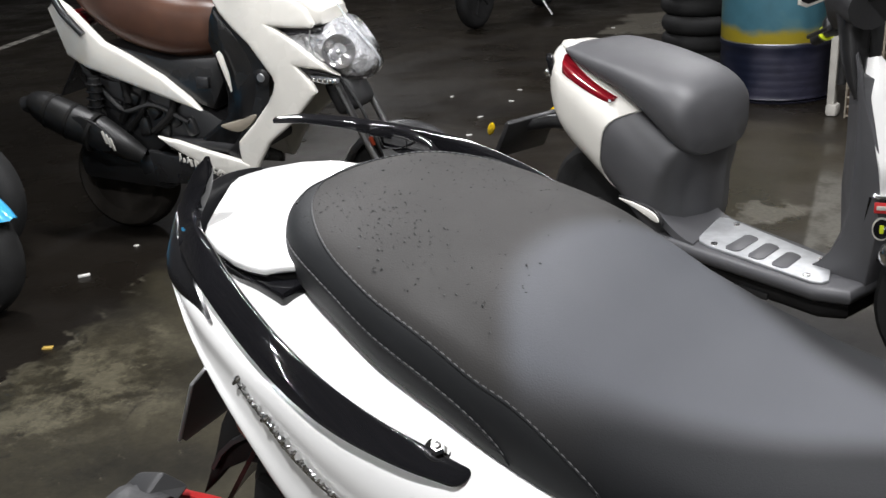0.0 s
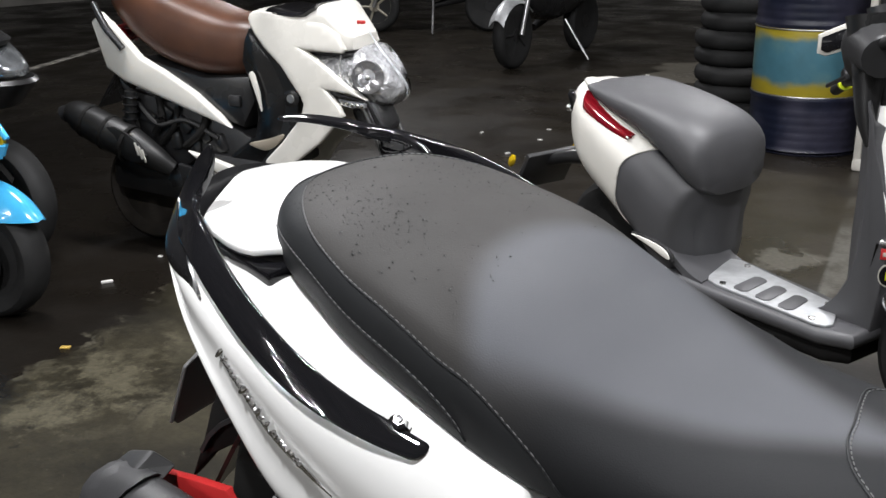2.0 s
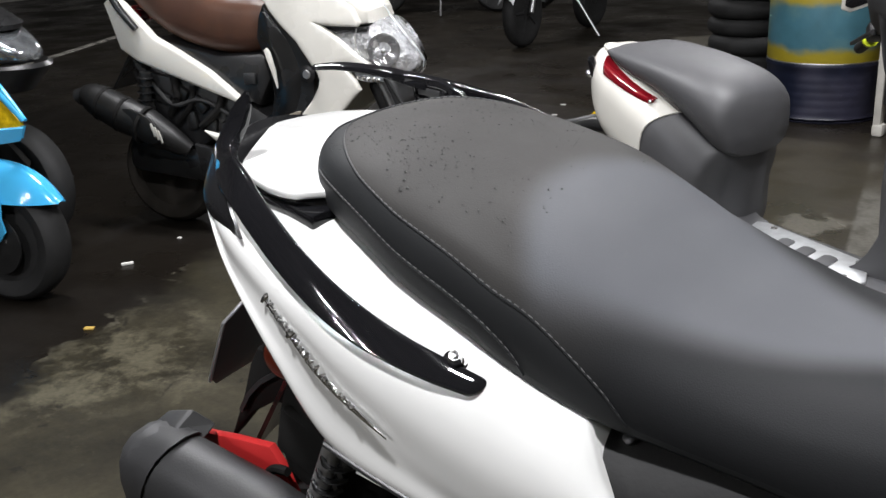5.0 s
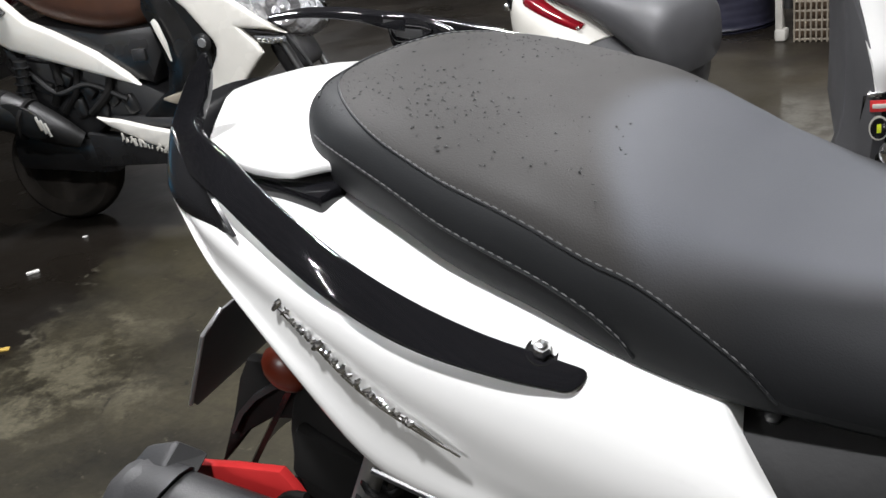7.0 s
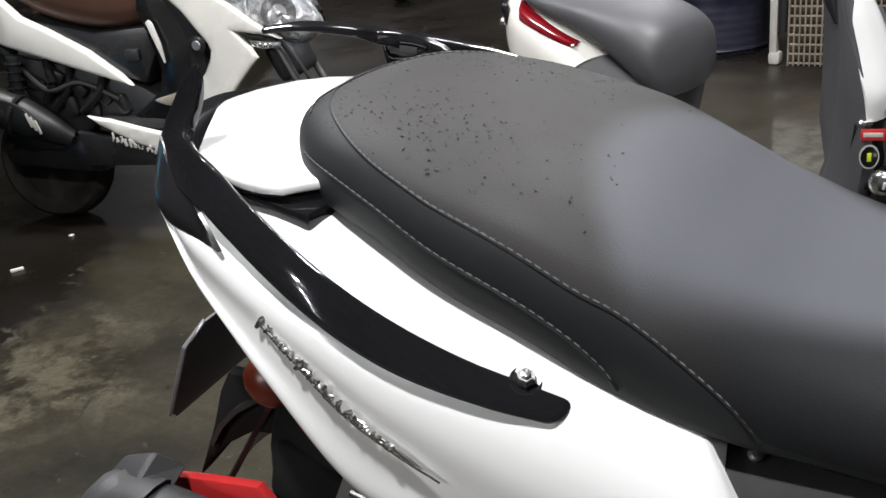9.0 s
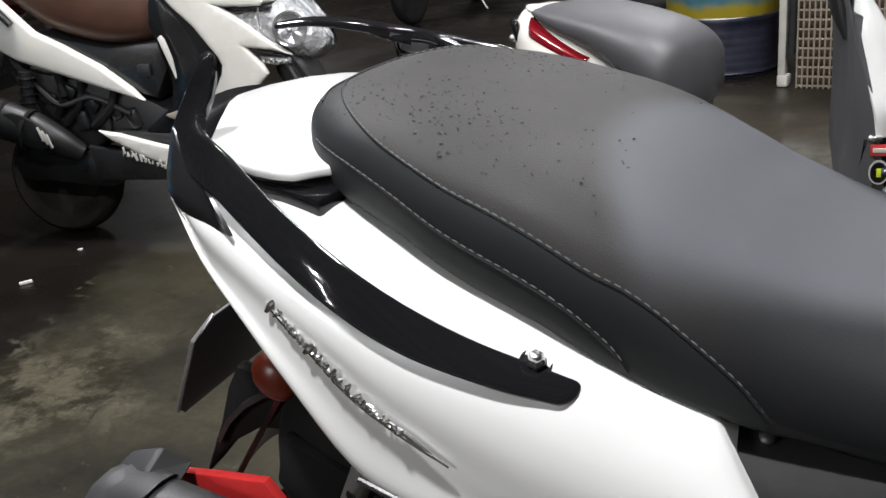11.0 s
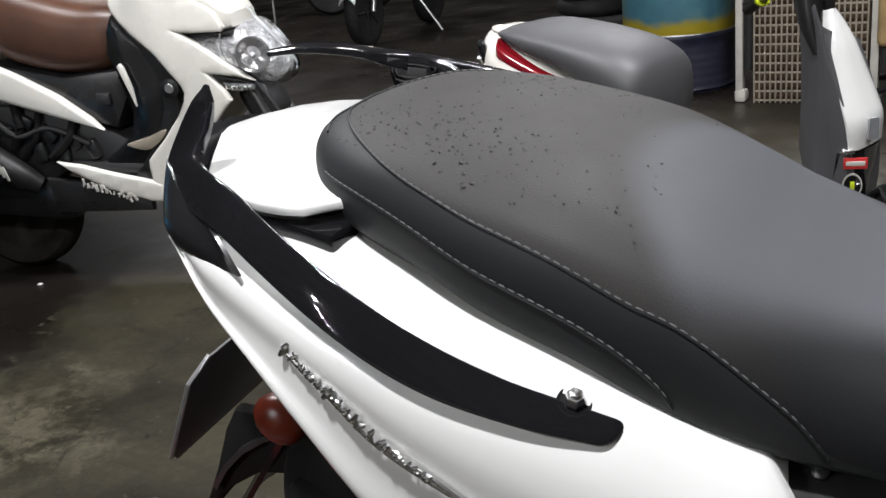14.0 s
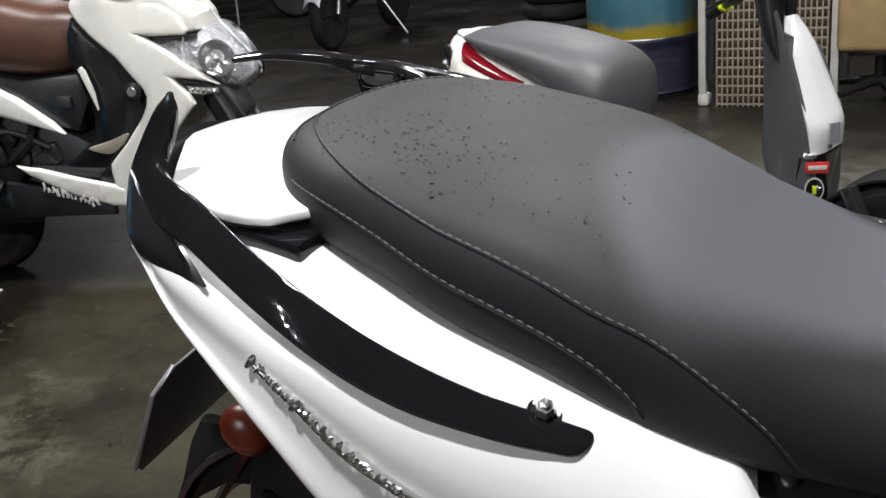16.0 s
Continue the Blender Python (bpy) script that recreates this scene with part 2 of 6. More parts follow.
def floor_material():
    """Oil-dark, half-wet concrete with a rougher, paler strip and pale spots of wear."""
    m = bpy.data.materials.new("wet_concrete")
    m.use_nodes = True
    nt = m.node_tree
    b = nt.nodes["Principled BSDF"]
    link = nt.links.new
    tc = nt.nodes.new("ShaderNodeTexCoord")

    def noisy(scale, detail=8.0, rough=0.6):
        n = nt.nodes.new("ShaderNodeTexNoise")
        n.inputs["Scale"].default_value, n.inputs["Detail"].default_value, n.inputs["Roughness"].default_value = scale, detail, rough
        link(tc.outputs["Object"], n.inputs["Vector"])
        return n.outputs["Fac"]

    def ranged(src, a, c, lo=0.0, hi=1.0):
        r = nt.nodes.new("ShaderNodeMapRange")
        for k, v in zip(("From Min", "From Max", "To Min", "To Max"), (a, c, lo, hi)):
            r.inputs[k].default_value = v
        link(src, r.inputs["Value"])
        return r.outputs["Result"]

    def calc(op, p, q):
        n = nt.nodes.new("ShaderNodeMath")
        n.operation = op
        for k, v in enumerate((p, q)):
            if isinstance(v, float):
                n.inputs[k].default_value = v
            else:
                link(v, n.inputs[k])
        return n.outputs[0]

    def mixed(f, p, q):
        n = nt.nodes.new("ShaderNodeMix")
        n.data_type = "RGBA"
        link(f, n.inputs["Factor"])
        for k, v in (("A", p), ("B", q)):
            if isinstance(v, tuple):
                n.inputs[k].default_value = (*v, 1)
            else:
                link(v, n.inputs[k])
        return n.outputs["Result"]
    sep = nt.nodes.new("ShaderNodeSeparateXYZ")
    link(tc.outputs["Object"], sep.inputs[0])
    # the pale strip lies south of a straggling edge
    side = calc("ADD", calc("MULTIPLY", sep.outputs["X"], STRIP[0]), calc("MULTIPLY", sep.outputs["Y"], STRIP[1]))
    side = calc("ADD", side, ranged(noisy(5.0), 0.3, 0.7, -0.10, 0.10))
    strip = ranged(side, STRIP[2], STRIP[2] + 0.10)
    north = calc("ADD", sep.outputs["Y"], ranged(noisy(2.0), 0.3, 0.7, -0.3, 0.3))
    strip = calc("MULTIPLY", strip, ranged(north, 1.75, 1.45))
    dark = mixed(ranged(noisy(1.3), 0.35, 0.7), (0.0078, 0.0063, 0.0048), (0.0120, 0.0098, 0.0076))
    far = ranged(calc("ADD", sep.outputs["Y"], ranged(noisy(1.1, 6.0), 0.3, 0.7, -0.5, 0.5)), 2.0, 2.7)
    dark = mixed(far, dark, mixed(ranged(noisy(1.6, 8.0), 0.35, 0.65), (0.0125, 0.0102, 0.0078), (0.0265, 0.0222, 0.0165)))
    # trowel strokes: noise drawn out along one direction
    turn = nt.nodes.new("ShaderNodeMapping")
    turn.inputs["Rotation"].default_value, turn.inputs["Scale"].default_value = (0, 0, radians(62)), (2.2, 15.0, 1.0)
    link(tc.outputs["Object"], turn.inputs["Vector"])
    swept = nt.nodes.new("ShaderNodeTexNoise")
    swept.inputs["Scale"].default_value, swept.inputs["Detail"].default_value = 1.0, 6.0
    link(turn.outputs["Vector"], swept.inputs["Vector"])
    strokes = swept.outputs["Fac"]
    pale = mixed(ranged(noisy(2.6, 10.0, 0.62), 0.36, 0.64), (0.0110, 0.0095, 0.0062), (0.036, 0.0315, 0.0195))
    pale = mixed(ranged(strokes, 0.54, 0.68, 0.0, 0.55), pale, (0.018, 0.0155, 0.0105))
    pale = mixed(ranged(noisy(9.0, 9.0, 0.7), 0.615, 0.67), pale, (0.009, 0.0075, 0.0055))
    pale = mixed(ranged(noisy(15.0, 8.0, 0.7), 0.63, 0.72), pale, (0.078, 0.071, 0.050))
    # a scraped, dusty stretch of the strip with sharp-edged flakes
    wx, wy = calc("SUBTRACT", sep.outputs["X"], -1.62), calc("SUBTRACT", sep.outputs["Y"], 0.42)
    scraped = calc("SQRT", calc("ADD", calc("MULTIPLY", wx, wx), calc("MULTIPLY", wy, wy)), 0.0)
    scraped = ranged(calc("ADD", scraped, ranged(noisy(4.0, 8.0), 0.3, 0.7, -0.22, 0.22)), 0.42, 0.16)
    flakes = ranged(noisy(7.0, 10.0, 0.72), 0.44, 0.56)
    pale = mixed(calc("MULTIPLY", scraped, flakes), pale, (0.074, 0.067, 0.045))
    spots = ranged(noisy(2.4, 10.0, 0.7), 0.64, 0.74)
    base = mixed(spots, dark, (0.034, 0.031, 0.026))
    base = mixed(strip, base, pale)
    # a crumbling ridge along the edge of the strip and a dark joint beside it
    for at, half, tone in ((STRIP[2] + 0.03, 0.020, (0.085, 0.078, 0.058)), (STRIP[2] + 0.10, 0.022, (0.011, 0.0095, 0.007)), (STRIP[2] + 0.52, 0.018, (0.014, 0.012, 0.0085))):
        gap = calc("ABSOLUTE", calc("SUBTRACT", side, at), 0.0)
        broken = ranged(noisy(6.0, 8.0, 0.7), 0.50, 0.60, 0.0, 0.8)
        base = mixed(calc("MULTIPLY", calc("MULTIPLY", ranged(gap, half, half * 0.3), broken), ranged(north, 1.75, 1.45)), base, tone)
    # a wide brown, muddy stretch where water stands
    mx, my = calc("SUBTRACT", sep.outputs["X"], -0.75), calc("SUBTRACT", sep.outputs["Y"], 3.0)
    mud = calc("SQRT", calc("ADD", calc("MULTIPLY", mx, mx), calc("MULTIPLY", calc("MULTIPLY", my, my), 0.5)), 0.0)
    mud = calc("ADD", mud, ranged(noisy(2.2, 8.0), 0.3, 0.7, -0.25, 0.25))
    base = mixed(ranged(mud, 0.75, 0.40), base, (0.036, 0.030, 0.020))
    # worn pale patches beyond the scooters
    for px, py, pr in ((-0.50, 2.62, 0.15), (-0.42, 2.72, 0.12), (-2.85, 6.1, 0.30), (-3.0, 6.6, 0.30)):
        dx, dy = calc("SUBTRACT", sep.outputs["X"], px), calc("SUBTRACT", sep.outputs["Y"], py)
        d = calc("SQRT", calc("ADD", calc("MULTIPLY", dx, dx), calc("MULTIPLY", dy, dy)), 0.0)
        d = calc("ADD", d, ranged(noisy(5.0), 0.3, 0.7, -0.12, 0.12))
        base = mixed(ranged(d, pr, pr - 0.06), base, (0.105, 0.096, 0.078))
    # dry grey concrete with one straight edge
    slant = calc("ADD", sep.outputs["X"], calc("MULTIPLY", sep.outputs["Y"], 0.285))
    dry = calc("MULTIPLY", ranged(slant, 0.415, 0.430), ranged(calc("ADD", sep.outputs["Y"], ranged(noisy(3.0), 0.3, 0.7, -0.3, 0.3)), 3.55, 3.25))
    dry = calc("MULTIPLY", dry, ranged(sep.outputs["Y"], 1.9, 2.2))
    base = mixed(calc("MULTIPLY", dry, ranged(noisy(12.0, 9.0, 0.7), 0.42, 0.56, 0.35, 1.0)), base, (0.105, 0.100, 0.085))
    grain = nt.nodes.new("ShaderNodeMix")
    grain.data_type, grain.blend_type = "RGBA", "MULTIPLY"
    grain.inputs["Factor"].default_value = 1.0
    link(base, grain.inputs["A"])
    link(ranged(noisy(60.0, 5.0), 0.3, 0.7, 0.80, 1.20), grain.inputs["B"])
    link(grain.outputs["Result"], b.inputs["Base Color"])
    wet = ranged(noisy(1.7, 5.0), 0.40, 0.62, 0.26, 0.52)
    rough = calc("ADD", calc("MULTIPLY", strip, 0.18), wet)
    link(rough, b.inputs["Roughness"])
    link(calc("SUBTRACT", 0.24, calc("MULTIPLY", strip, 0.06)), b.inputs["Specular IOR Level"])
    bp = nt.nodes.new("ShaderNodeBump")
    bp.inputs["Strength"].default_value, bp.inputs["Distance"].default_value = 0.5, 0.003
    link(calc("ADD", calc("MULTIPLY", noisy(14.0, 10.0), 1.0), calc("MULTIPLY", noisy(90.0, 4.0), 0.25)), bp.inputs["Height"])
    link(bp.outputs["Normal"], b.inputs["Normal"])
    return m


# the edge of the pale strip: direction and distance
STRIP = (1.0, 0.45, -1.57)
CONCRETE = floor_material()


# ---------------- building tools ----------------
def part(name, bm, material, parent=None, label="", smooth=38):
    me = bpy.data.meshes.new(name)
    bmesh.ops.recalc_face_normals(bm, faces=bm.faces)
    bm.to_mesh(me)
    bm.free()
    for m in (material if isinstance(material, (list, tuple)) else [material]):
        me.materials.append(m)
    me.polygons.foreach_set("use_smooth", [True] * len(me.polygons))
    me.set_sharp_from_angle(angle=radians(smooth))
    ob = new(name, me)
    ob.parent = parent
    if label:
        ob["label"] = label
    return ob


def thing(name, m, label, category, group=""):
    ob = new(name)
    ob.empty_display_size = 0.1
    ob.matrix_world = m
    return tagged(ob, label, category, group)


def spline(pts, n=8):
    """A smooth run through the points (tuples of any length)."""
    p = [np.array(q, float) for q in pts]
    p = [2 * p[0] - p[1]] + p + [2 * p[-1] - p[-2]]
    out = []
    for i in range(1, len(p) - 2):
        for k in range(n):
            t = k / n
            out.append(0.5 * (2 * p[i] + (p[i + 1] - p[i - 1]) * t + (2 * p[i - 1] - 5 * p[i] + 4 * p[i + 1] - p[i + 2]) * t * t
                              + (3 * p[i] - p[i - 1] - 3 * p[i + 1] + p[i + 2]) * t ** 3))
    out.append(p[-2])
    return out


def loft(rings, closed=True, cap=True):
    bm = bmesh.new()
    rows = [[bm.verts.new(tuple(q)) for q in r] for r in rings]
    n = len(rows[0])
    for a, b in zip(rows, rows[1:]):
        for i in range(n if closed else n - 1):
            j = (i + 1) % n
            bm.faces.new((a[i], a[j], b[j], b[i]))
    if cap and closed:
        bm.faces.new(rows[0][::-1])
        bm.faces.new(rows[-1])
    return bm


def bow(c, e):
    return math.copysign(abs(c) ** e, c)


def tube(pts, r, n=10, squash=1.0, smooth=6, up=(0, 0, 1), tilt=0.0, edge=1.0):
    """A rod along the points; r is one radius or one for each point, squash its thickness across."""
    if not isinstance(r, (list, tuple)):
        r = [r] * len(pts)
    squash = squash if isinstance(squash, (list, tuple)) else [squash] * len(pts)
    tilt = tilt if isinstance(tilt, (list, tuple)) else [tilt] * len(pts)
    q = [(*p, rr, sq, ti) for p, rr, sq, ti in zip(pts, r, squash, tilt)]
    q = spline(q, smooth) if smooth > 1 else [np.array(p, float) for p in q]
    rings = []
    for i, a in enumerate(q):
        d = Vector(q[min(i + 1, len(q) - 1)][:3] - q[max(i - 1, 0)][:3]).normalized()
        u = Vector(up)
        if abs(d.dot(u)) > 0.97:
            u = Vector((1, 0, 0))
        s = d.cross(u).normalized()
        v = s.cross(d)
        s, v = (s + float(a[5]) * v).normalized(), (v - float(a[5]) * s).normalized()
        rings.append([Vector(a[:3]) + float(a[3]) * (bow(math.cos(2 * math.pi * k / n), edge) * s * float(a[4]) + bow(math.sin(2 * math.pi * k / n), edge) * v) for k in range(n)])
    return loft(rings)


def prism(outline, depth, axis="y", at=0.0, bevel=0.0, seg=2):
    """A plate: an outline in two axes, as thick as depth along the third, centred on at."""
    bm = bmesh.new()
    put = {"y": lambda a, b, c: (a, c, b), "x": lambda a, b, c: (c, a, b), "z": lambda a, b, c: (a, b, c)}[axis]
    lo = [bm.verts.new(put(a, b, at - depth / 2)) for a, b in outline]
    hi = [bm.verts.new(put(a, b, at + depth / 2)) for a, b in outline]
    n = len(outline)
    bm.faces.new(lo[::-1])
    bm.faces.new(hi)
    for i in range(n):
        bm.faces.new((lo[i], lo[(i + 1) % n], hi[(i + 1) % n], hi[i]))
    bmesh.ops.recalc_face_normals(bm, faces=bm.faces)
    if bevel:
        rim = [e for e in bm.edges if len({round(getter(v, axis), 5) for v in e.verts}) == 1]
        bmesh.ops.bevel(bm, geom=rim, offset=bevel, segments=seg, profile=0.5, affect="EDGES", clamp_overlap=True)
    return bm


def bent(bm, fn, step=0.025):
    """Cuts a flat plate into strips and pushes its points sideways by fn(x, z)."""
    for axis in (0, 2):
        lo, hi = min(v.co[axis] for v in bm.verts), max(v.co[axis] for v in bm.verts)
        n = Vector((axis == 0, 0, axis == 2))
        for k in range(1, int((hi - lo) / step) + 1):
            bmesh.ops.bisect_plane(bm, geom=bm.verts[:] + bm.edges[:] + bm.faces[:], plane_co=n * (lo + k * step), plane_no=n)
    for v in bm.verts:
        v.co.y += fn(v.co.x, v.co.z)
    return bm


def closed(pts, n=4):
    """A smooth closed outline through the points."""
    k = len(pts)
    run = spline([pts[(i - 2) % k] for i in range(k + 5)], n)
    return [tuple(float(w) for w in q) for q in run[2 * n:(2 + k) * n]]


def getter(v, axis):
    return v.co["xyz".index(axis)]


def rbox(sx, sy, sz, bevel=0.01, m=None, seg=2):
    bm = bmesh.new()
    bmesh.ops.create_cube(bm, size=1.0, matrix=Matrix.Diagonal((sx, sy, sz, 1)))
    if bevel:
        bmesh.ops.bevel(bm, geom=bm.edges[:], offset=bevel, segments=seg, profile=0.5, affect="EDGES")
    if m:
        bmesh.ops.transform(bm, matrix=m, verts=bm.verts)
    return bm


def lathe(profile, n=32, m=None):
    """Turned about z: (radius, height) pairs."""
    bm = loft([[(r * math.cos(2 * math.pi * k / n), r * math.sin(2 * math.pi * k / n), z) for k in range(n)] for r, z in profile])
    if m:
        bmesh.ops.transform(bm, matrix=m, verts=bm.verts)
    return bm


def ball(sx, sy, sz, m, n=16):
    bm = bmesh.new()
    bmesh.ops.create_uvsphere(bm, u_segments=n, v_segments=n // 2, radius=1.0, matrix=m @ Matrix.Diagonal((sx, sy, sz, 1)))
    return bm


def smooth_table(table, n=6):
    return [tuple(q) for q in spline(table, n)]


def wheel(parent, x, y, r, width, rim_material=None, name="wheel", tyre_material=None, spoke=0.07):
    """A tyre with its tread, a rim with five spokes and a hub, as parts under the thing."""
    m = Matrix.Translation((x, y, r)) @ pose(0, 0, 0, 90)
    w = width / 2
    prof = [(r * 0.66, -w * 0.7), (r * 0.74, -w * 0.95), (r * 0.88, -w), (r * 0.96, -w * 0.75), (r, -w * 0.3), (r, w * 0.3), (r * 0.96, w * 0.75), (r * 0.88, w), (r * 0.74, w * 0.95), (r * 0.66, w * 0.7)]
    hold = part(name, lathe(prof, 40, m), tyre_material or RUBBER, parent, "black rubber tyre")
    bm = lathe([(r * 0.6, -w * 0.6), (r * 0.67, -w * 0.72), (r * 0.67, w * 0.72), (r * 0.6, w * 0.6)], 40, m)
    part("rim", bm, rim_material or SATIN, hold)
    for k in range(5):
        a = 2 * math.pi * k / 5
        part("spoke", tube([(x + 0.03 * math.cos(a), y, r + 0.03 * math.sin(a)), (x + r * 0.63 * math.cos(a), y, r + r * 0.63 * math.sin(a))], r * spoke, 8, 1.6, 1), rim_material or SATIN, hold)
    part("hub", lathe([(0.0, -w * 0.8), (r * 0.2, -w * 0.8), (r * 0.22, 0), (r * 0.2, w * 0.8), (0.0, w * 0.8)], 20, m), rim_material or SATIN, hold)
    return hold


# ---------------- the place ----------------
def slab(name, sx, sy, sz, x, y, z, material, label):
    ob = part(name, rbox(sx, sy, sz, 0), material)
    ob.location = (x, y, z)
    return tagged(ob, label, name.split("_")[0], kind="structure")


slab("floor", 30, 30, 0.2, 0, 0, -0.1, CONCRETE, "dark wet stained concrete garage floor")
# Ceiling and walls are unseen, added pale to bounce lamp light around.
slab("ceiling", 24, 20, 0.2, -2, 2, 3.3, BOUNCEWALL, "unseen pale workshop ceiling that bounces lamp light")
slab("wall_north", 24, 0.2, 3.2, -2, 12.1, 1.6, BOUNCEWALL, "unseen pale workshop wall that bounces lamp light")
slab("wall_south", 24, 0.2, 3.2, -2, -8.1, 1.6, BOUNCEWALL, "unseen pale workshop wall that bounces lamp light")
slab("wall_west", 0.2, 20, 3.2, -14.1, 2, 1.6, BOUNCEWALL, "unseen pale workshop wall that bounces lamp light")
slab("wall_east", 0.2, 20, 3.2, 10.1, 2, 1.6, BOUNCEWALL, "unseen pale workshop wall that bounces lamp light")
for lx, ly, lz, sx, sy, power in LAMPS:
    t = thing("ceiling_lamp", pose(lx, ly, lz), "white lamp lit under the ceiling, itself out of view", "lamp")
    part("housing", rbox(sx + 0.06, sy + 0.06, 0.05, 0.01, pose(0, 0, 0.04)), OFFWHITE, t)
    part("cord", tube([(0, 0, 0.06), (0, 0, 3.2 - lz)], 0.008, 8, 1, 1), BLACK, t)
    lamp("lamp_light", lx, ly, lz, sx, sy, power)
    if sx > 1:
        # added upward fill off the ceiling, as a bare tube would give
        lamp("fill_uplight", lx, ly, lz + 0.07, sx, sy, power * 0.3, rx=180)


# ---------------- shaped surfaces ----------------
def section(table, e):
    """A point of a lofted body: x along it, a round it (0: far side, 90: top, 180: near side, 270: below), both smooth."""
    xs = np.array([r[0] for r in table])
    cols = [np.array([r[k] for r in table]) for k in (1, 2, 3)]

    def at(x, a, out=0.0):
        w, zt, zb = (float(np.interp(x, xs, c)) for c in cols)
        c, s = math.cos(a), math.sin(a)
        y = (w + out) * math.copysign(abs(c) ** e, c)
        z = (zt + zb) / 2 + ((zt - zb) / 2 + out) * math.copysign(abs(s) ** e, s)
        return (x, y, z)
    return at


def shell(at, xa, xb, a0, a1, out, nx=14, na=24, thick=0.006):
    """A patch of such a surface between two edges that may slant, lifted by out, with a real thickness."""
    bm = bmesh.new()
    grid = []
    for lift in (out, out - thick):
        rows = []
        for j in range(na + 1):
            a = a0 + (a1 - a0) * j / na
            lo, hi = xa(a), xb(a)
            rows.append([bm.verts.new(at(lo + (hi - lo) * i / nx, a, lift)) for i in range(nx + 1)])
        grid.append(rows)
    up, dn = grid
    for j in range(na):
        for i in range(nx):
            bm.faces.new((up[j][i], up[j][i + 1], up[j + 1][i + 1], up[j + 1][i]))
            bm.faces.new((dn[j][i], dn[j + 1][i], dn[j + 1][i + 1], dn[j][i + 1]))
    for j in range(na):
        for i in (0, nx):
            bm.faces.new((up[j][i], up[j + 1][i], dn[j + 1][i], dn[j][i]))
    for i in range(nx):
        for j in (0, na):
            bm.faces.new((up[j][i], dn[j][i], dn[j][i + 1], up[j][i + 1]))
    return bm


def whole(at, x0, x1, nx, na=32):
    return loft([[at(x0 + (x1 - x0) * i / nx, 2 * math.pi * k / na) for k in range(na)] for i in range(nx + 1)])


def sheet(fn, nu, nv, thick=0.004):
    """A curved plate from fn(u, v), made thick."""
    bm = bmesh.new()
    g = [[bm.verts.new(fn(i / nu, j / nv)) for j in range(nv + 1)] for i in range(nu + 1)]
    for i in range(nu):
        for j in range(nv):
            bm.faces.new((g[i][j], g[i + 1][j], g[i + 1][j + 1], g[i][j + 1]))
    bmesh.ops.recalc_face_normals(bm, faces=bm.faces)
    bmesh.ops.solidify(bm, geom=bm.faces[:], thickness=thick)
    return bm


def dashes(points, length, gap, r, lift=(0, 0, 0.0)):
    """Stitches: short threads laid along the points."""
    bm = bmesh.new()
    p = [Vector(q) for q in points]
    d, k = 0.0, 0
    run = [0.0]
    for a, b in zip(p, p[1:]):
        run.append(run[-1] + (b - a).length)

    def on(s):
        i = min(max(int(np.searchsorted(run, s)) - 1, 0), len(p) - 2)
        f = (s - run[i]) / max(run[i + 1] - run[i], 1e-9)
        return p[i].lerp(p[i + 1], f)
    while d + length < run[-1]:
        a, b = on(d), on(d + length)
        t = (b - a).normalized()
        n = t.cross(Vector((0, 0, 1))).normalized()
        up = n.cross(t)
        ring = []
        for q, rr in ((a, 0.5), (a.lerp(b, 0.25), 1), (a.lerp(b, 0.75), 1), (b, 0.5)):
            ring.append([bm.verts.new(q + r * rr * (math.cos(w) * n + math.sin(w) * up)) for w in (0, math.pi / 2, math.pi, 1.5 * math.pi)])
        for u, v in zip(ring, ring[1:]):
            for i in range(4):
                bm.faces.new((u[i], u[(i + 1) % 4], v[(i + 1) % 4], v[i]))
        d += length + gap
    return bm


def join(*meshes):
    out = bmesh.new()
    for bm in meshes:
        me = bpy.data.meshes.new("join")
        bm.to_mesh(me)
        bm.free()
        out.from_mesh(me)
        bpy.data.meshes.remove(me)
    return out


# ---------------- the scooter in the middle ----------------
MAIN = Matrix.Translation((0, 0.02, 0.85)) @ pose(0, 0, 0, 6, 0, 3) @ Matrix.Translation((0, 0, -0.85))
main = thing("scooter", MAIN, "pearl white scooter, charcoal vinyl seat, gloss black grab rails", "scooter")

# seat: x, half width, top, bottom edge
SEAT = smooth_table([(0.022, 0.012, 0.932, 0.912), (0.029, 0.045, 0.944, 0.907), (0.049, 0.080, 0.955, 0.905), (0.081, 0.115, 0.963, 0.905), (0.12, 0.141, 0.967, 0.902), (0.175, 0.162, 0.967, 0.889),
                     (0.23, 0.177, 0.962, 0.866), (0.30, 0.187, 0.951, 0.843), (0.36, 0.190, 0.928, 0.815), (0.42, 0.189, 0.896, 0.796), (0.48, 0.183, 0.864, 0.785), (0.55, 0.170, 0.842, 0.768),
                     (0.65, 0.155, 0.836, 0.745), (0.78, 0.130, 0.832, 0.725), (0.90, 0.105, 0.825, 0.715), (0.96, 0.07, 0.81, 0.715)], 5)
SX = [r[0] for r in SEAT]


